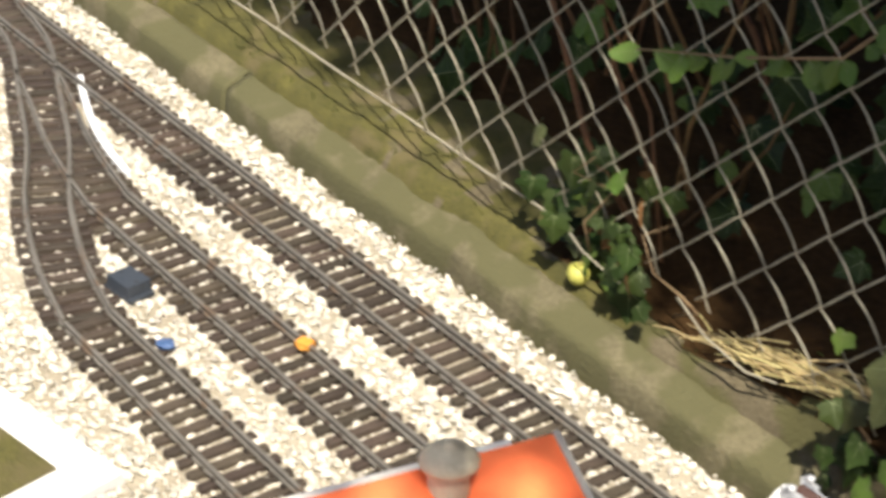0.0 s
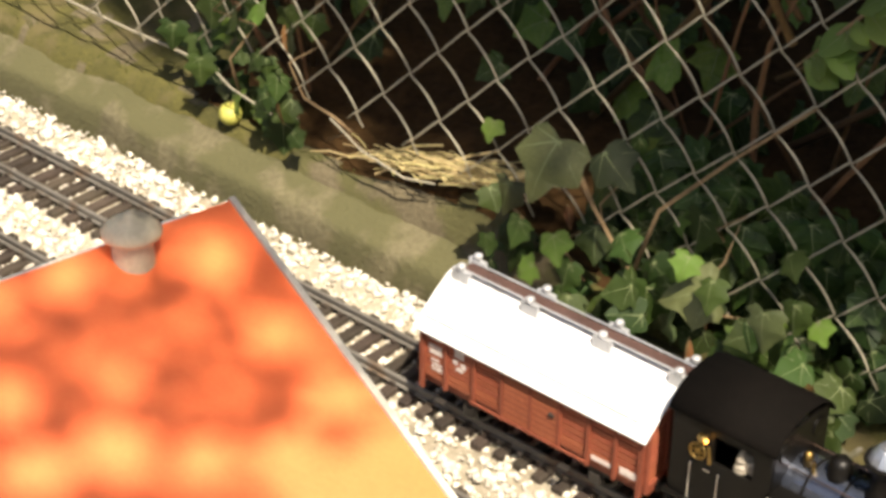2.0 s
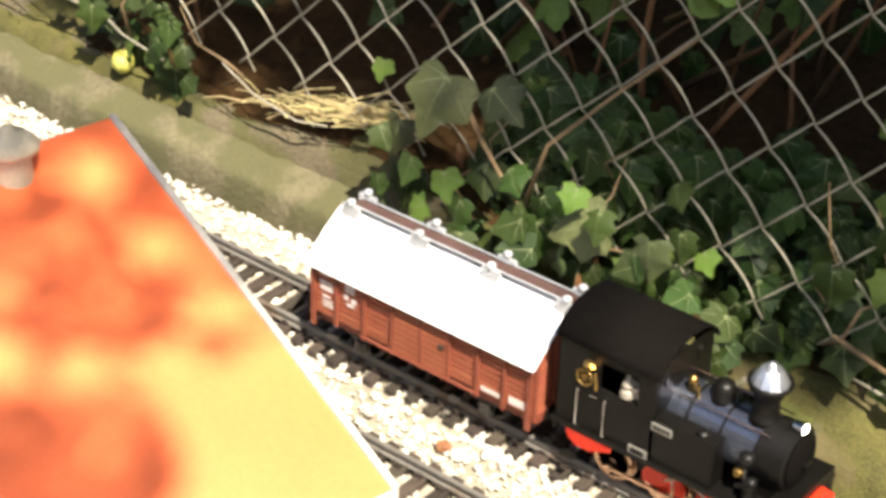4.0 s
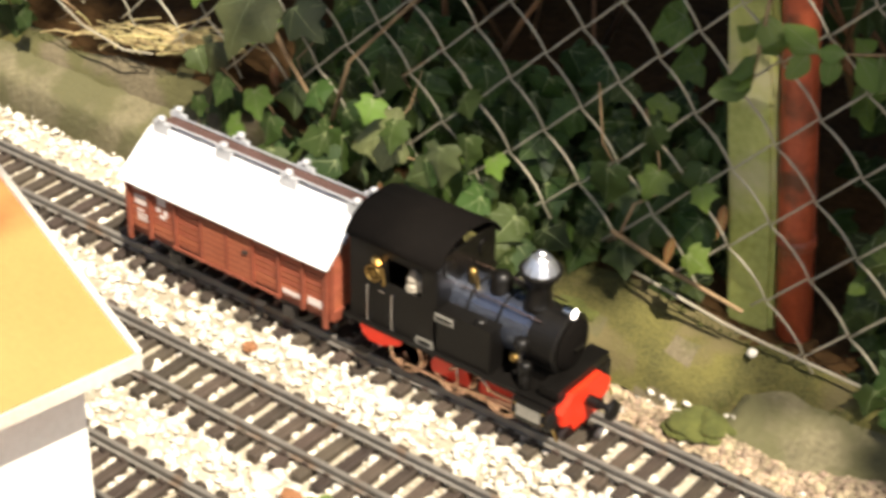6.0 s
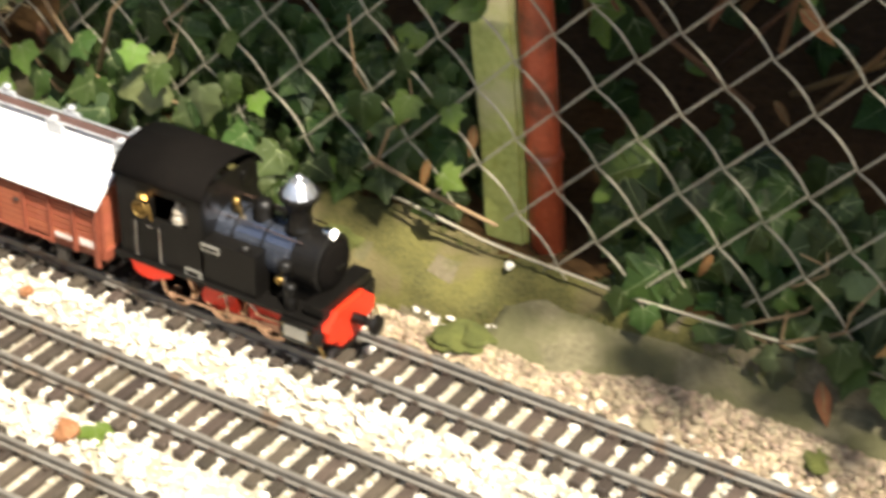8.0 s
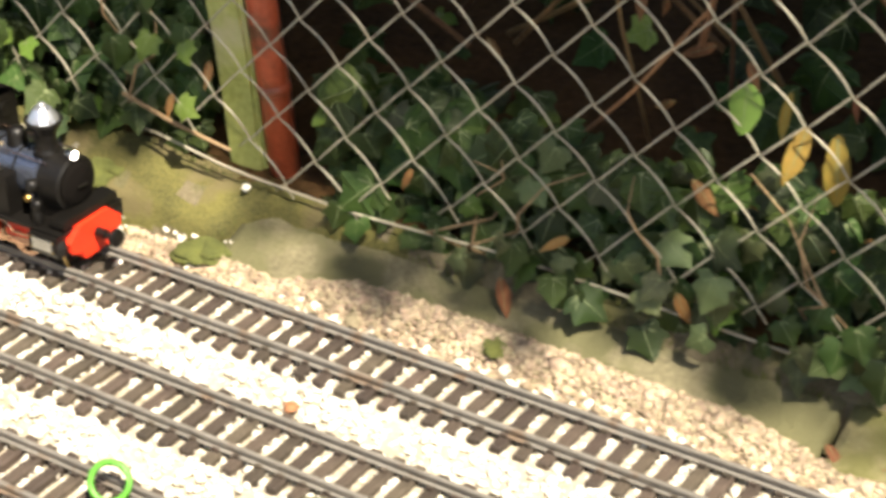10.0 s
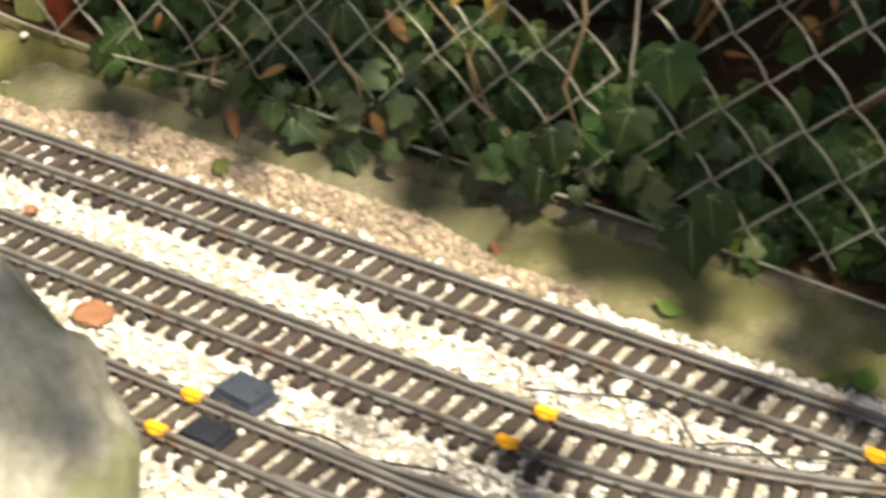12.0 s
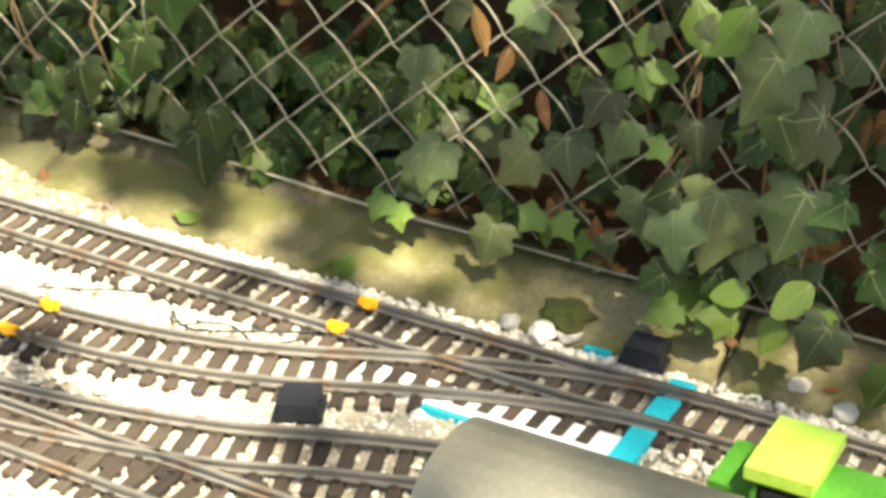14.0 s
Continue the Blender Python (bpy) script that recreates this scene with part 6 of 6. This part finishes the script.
def build_coach():
    c = thing("coach", "model coach with grey barrel roof and dull red sides", "model coach", pose(0, YC - 0.003, 0))
    x0, x1, hy = 1.176, 1.74, 0.0425
    part("body", boxed(x0 + 0.006, x1, -hy, hy, 0.026, 0.092), M_COACH_RED, c, bevel=0.001)
    prof = [(-0.0500, 0.0900), (-0.0430, 0.0975), (-0.0330, 0.1035), (-0.0180, 0.1080), (0.0, 0.1096)]
    prof = prof + [(-y, z) for y, z in prof[-2::-1]]
    sec = prof + [(y * 0.97, z - 0.003) for y, z in prof[::-1]]
    bm = bmesh.new()
    a = [bm.verts.new((x0, y, z)) for y, z in sec]
    b = [bm.verts.new((x1 + 0.004, y, z)) for y, z in sec]
    for k in range(len(sec)):
        bm.faces.new((a[k], a[(k + 1) % len(sec)], b[(k + 1) % len(sec)], b[k]))
    h = len(prof)
    for r in (a, b):
        for k in range(h - 1):
            bm.faces.new((r[k], r[k + 1], r[2 * h - 2 - k], r[2 * h - 1 - k]))
    part("roof", bm, M_COACH_ROOF, c, "plain grey barrel roof")
    for k in range(9):
        for s in (-1, 1):
            wx = x0 + 0.05 + 0.058 * k
            f = part("window", boxed(wx - 0.017, wx + 0.017, s * (hy + 0.0006) - 0.0008, s * (hy + 0.0006) + 0.0008, 0.060, 0.083), M_BROWN_DARK, c)
            part("pane", boxed(wx - 0.014, wx + 0.014, s * (hy + 0.0016) - 0.0004, s * (hy + 0.0016) + 0.0004, 0.063, 0.080), M_GLASS, f)
    for ax in (x0 + 0.06, x0 + 0.10, x1 - 0.10, x1 - 0.06):
        for y in (-0.0235, 0.0235):
            wheel(c, ax, y, 0.0150, M_DARK_METAL)
    part("underframe", boxed(x0 + 0.02, x1 - 0.02, -0.034, 0.034, 0.018, 0.026), M_DARK_METAL, c)
    for y in (-0.027, 0.027):
        part("buffer", lathe(bmesh.new(), [(0.0060, -0.009), (0.0062, -0.007), (0.0022, -0.0065), (0.0022, 0.002)], "x", 14, at=(x0 + 0.006, y, 0.031)), M_DARK_METAL, c)


build_coach()


def build_shunter():
    g = thing("green_shunter", "small green toy shunting engine with lime cab roof", "model locomotive", pose(0, YB, 0))
    part("bonnet", boxed(1.312, 1.3425, -0.027, 0.027, 0.022, 0.058), M_GREEN, g, bevel=0.007)
    part("cab", boxed(1.3425, 1.3795, -0.030, 0.030, 0.020, 0.072), M_GREEN, g, bevel=0.003)
    part("cab_roof", boxed(1.338, 1.384, -0.0330, 0.0330, 0.072, 0.082), M_LIME, g, "rounded lime-green cab roof", bevel=0.0045)
    part("rear_bonnet", boxed(1.3795, 1.464, -0.029, 0.029, 0.022, 0.060), M_GREEN, g, bevel=0.008)
    for k in range(4):
        part("louvre", boxed(1.395 + 0.012 * k, 1.402 + 0.012 * k, -0.0298, -0.0286, 0.036, 0.050), M_BLACK, g)
    for s in (-1, 1):
        f = part("window", boxed(1.3475, 1.3745, s * 0.0303 - 0.0005, s * 0.0303 + 0.0005, 0.050, 0.068), M_BLACK, g)
        part("pane", boxed(1.3500, 1.3720, s * 0.0311 - 0.0004, s * 0.0311 + 0.0004, 0.0525, 0.0655), M_GLASS, f)
    part("footplate", boxed(1.308, 1.468, -0.034, 0.034, 0.017, 0.022), M_BLACK, g, bevel=0.001)
    for ax in (1.332, 1.378, 1.436):
        for y in (-0.0235, 0.0235):
            wheel(g, ax, y, 0.0140, M_BLACK)
    part("lamp", lathe(bmesh.new(), [(0.004, -0.002), (0.0045, 0.0), (0.004, 0.002)], "x", 12, at=(1.311, 0.0, 0.045)), M_SILVER, g)
    for y in (-0.022, 0.022):
        part("buffer", lathe(bmesh.new(), [(0.0055, -0.010), (0.0057, -0.008), (0.0022, -0.0075), (0.0022, 0.002)], "x", 14, at=(1.308, y, 0.026)), M_BLACK, g)


build_shunter()


# ---- overhanging tree, added out of view, that shades the fence ----
def build_tree():
    rng = random.Random(77)
    t = thing("unseen_shade_tree", "leafy tree added out of view whose crown shades the fence", "tree")
    trunk = [(4.3, -2.7, -0.05), (4.28, -2.69, 1.0), (4.24, -2.66, 2.2), (4.16, -2.62, 3.2), (4.0, -2.5, 3.9)]
    part("trunk", tube(bmesh.new(), trunk, [0.11, 0.09, 0.08, 0.065, 0.05], 14), M_STEM, t, smooth=True)
    for x1, y1, z1 in ((2.6, -0.75, 4.1), (1.2, -0.72, 3.9), (2.3, -2.2, 5.0)):
        pts = [(4.0 + (x1 - 4.0) * f, -2.5 + (y1 + 2.5) * f ** (0.2 if y1 > -1 else 0.6) + 0.05 * math.sin(5 * f + x1), 3.9 + (z1 - 3.9) * f + 0.15 * math.sin(3 * f)) for f in np.linspace(0, 1, 9)]
        part("limb", tube(bmesh.new(), pts, [0.045 - 0.0048 * k for k in range(9)], 8), M_STEM, t, smooth=True)
    for k in range(2):
        pts = [(4.24 - (2.94 + 0.2 * k) * f, -2.66 + (1.02 - 0.08 * k) * f + 0.06 * math.sin(6 * f + k), 2.3 + (0.45 - 0.1 * k) * f + 0.12 * math.sin(3.1 * f)) for f in np.linspace(0, 1, 10)]
        part("limb", tube(bmesh.new(), pts, [0.032 - 0.0031 * j for j in range(10)], 8), M_STEM, t, smooth=True)
    src = []
    for me in OVAL:
        co = np.empty(len(me.vertices) * 3); me.vertices.foreach_get("co", co)
        src.append((co.reshape(-1, 3), [tuple(p.vertices) for p in me.polygons]))
    V, Fc, base = [], [], 0
    for k in range(CROWN_TRIES + BOUGH_TRIES):
        bough = k >= CROWN_TRIES
        if bough:
            gx, gy = rng.uniform(-0.72, -0.33), rng.uniform(-0.62, -0.15)
            h, size = rng.uniform(2.5, 3.0), rng.uniform(0.011, 0.017)
        else:
            gx, gy = rng.uniform(-2.8, 2.3), rng.uniform(-0.95, 1.15)
            h, size = rng.uniform(6.6, 7.6) if gx > 0.95 and gy < 0.12 else rng.uniform(3.3, 4.3), rng.uniform(0.045, 0.080)
            if rng.random() > crown_density(gx, gy):
                continue
        px, py = gx + sd.x / sd.z * h, gy + sd.y / sd.z * h
        m = np.array(leaf_pose(px, py, h, size, (rng.uniform(-1, 1), rng.uniform(-1, 1), -0.3), (rng.uniform(-0.6, 0.6), rng.uniform(-0.6, 0.6), 1)))
        co, fs = rng.choice(src)
        v = co @ m[:3, :3].T + m[:3, 3]
        if bough and bough_open(v[:, 0] - sd.x / sd.z * v[:, 2], v[:, 1] - sd.y / sd.z * v[:, 2]):
            continue
        V.append(v)
        Fc += [tuple(i + base for i in f) for f in fs]
        base += len(co)
    me = bpy.data.meshes.new("crown")
    me.from_pydata(np.concatenate(V).tolist(), [], Fc)
    me.materials.append(M_IVY)
    part("crown", me, None, t)


CROWN_TRIES, BOUGH_TRIES = 28000, 4500
# gaps in the bough over the house: where each lets the sun through, and its radius
BOUGH_GAPS = [(-0.590, -0.236, 0.011), (-0.580, -0.247, 0.009), (-0.517, -0.256, 0.012), (-0.456, -0.264, 0.013), (-0.507, -0.382, 0.016), (-0.470, -0.352, 0.012),
              (-0.440, -0.316, 0.016), (-0.521, -0.422, 0.014), (-0.574, -0.400, 0.011), (-0.644, -0.366, 0.014), (-0.630, -0.312, 0.009), (-0.545, -0.350, 0.005),
              (-0.555, -0.285, 0.004), (-0.600, -0.470, 0.013), (-0.540, -0.500, 0.014), (-0.480, -0.460, 0.015)]


def bough_open(x, y):
    """Whether a leaf that shades these spots would close a gap or stand past the rim of the bough over the house."""
    rim = np.interp(y, [-0.62, -0.45, -0.40, -0.36, -0.335, -0.15], [-0.35, -0.35, -0.352, -0.372, -0.425, -0.415])
    if (x > rim).any() or (x < -0.71).any() or (y > -0.165).any():
        return True
    return any((np.hypot(x - a, y - b) < r).any() for a, b, r in BOUGH_GAPS)


def crown_density(x, y):
    """How thick the unseen crown is over a spot: dense above the hedge and the right end."""
    edge = float(np.interp(x, [-1.3, -0.9, -0.7, -0.55, -0.3, -0.1, 0.02, 0.2, 0.58, 0.80, 0.98], [0.21, 0.19, 0.18, 0.165, 0.155, 0.138, 0.112, 0.098, 0.086, 0.032, -0.03])) + 0.025 * bumpy(x, 0, 3, 4)
    hedge = float(np.interp(y, [edge - 0.02, edge + 0.05], [0.0, 1.0])) ** 2
    hedge *= float(np.interp(x, [-0.2, 0.15, 0.4, 0.6, 0.75], [0.92, 0.60, 0.42, 0.44, 0.62])) * (0.80 + 0.35 * bumpy(x, y, 4.5, 11))
    right = float(np.interp(x + 0.06 * bumpy(x, y, 6, 3), [0.93, 1.05], [0.0, 0.25]))
    # leaves set where the boulder and the turnouts should be dappled
    rock = 0.55 * (math.hypot((x - 0.32) / 0.17, (y + 0.385) / 0.10) < 1)
    patch = 0.35 * (math.hypot((x - 0.72) / 0.16, (y + 0.19) / 0.07) < 1) * (0.5 + 0.8 * bumpy(x, y, 9, 6))
    return max(hedge, right, rock, patch)


build_tree()
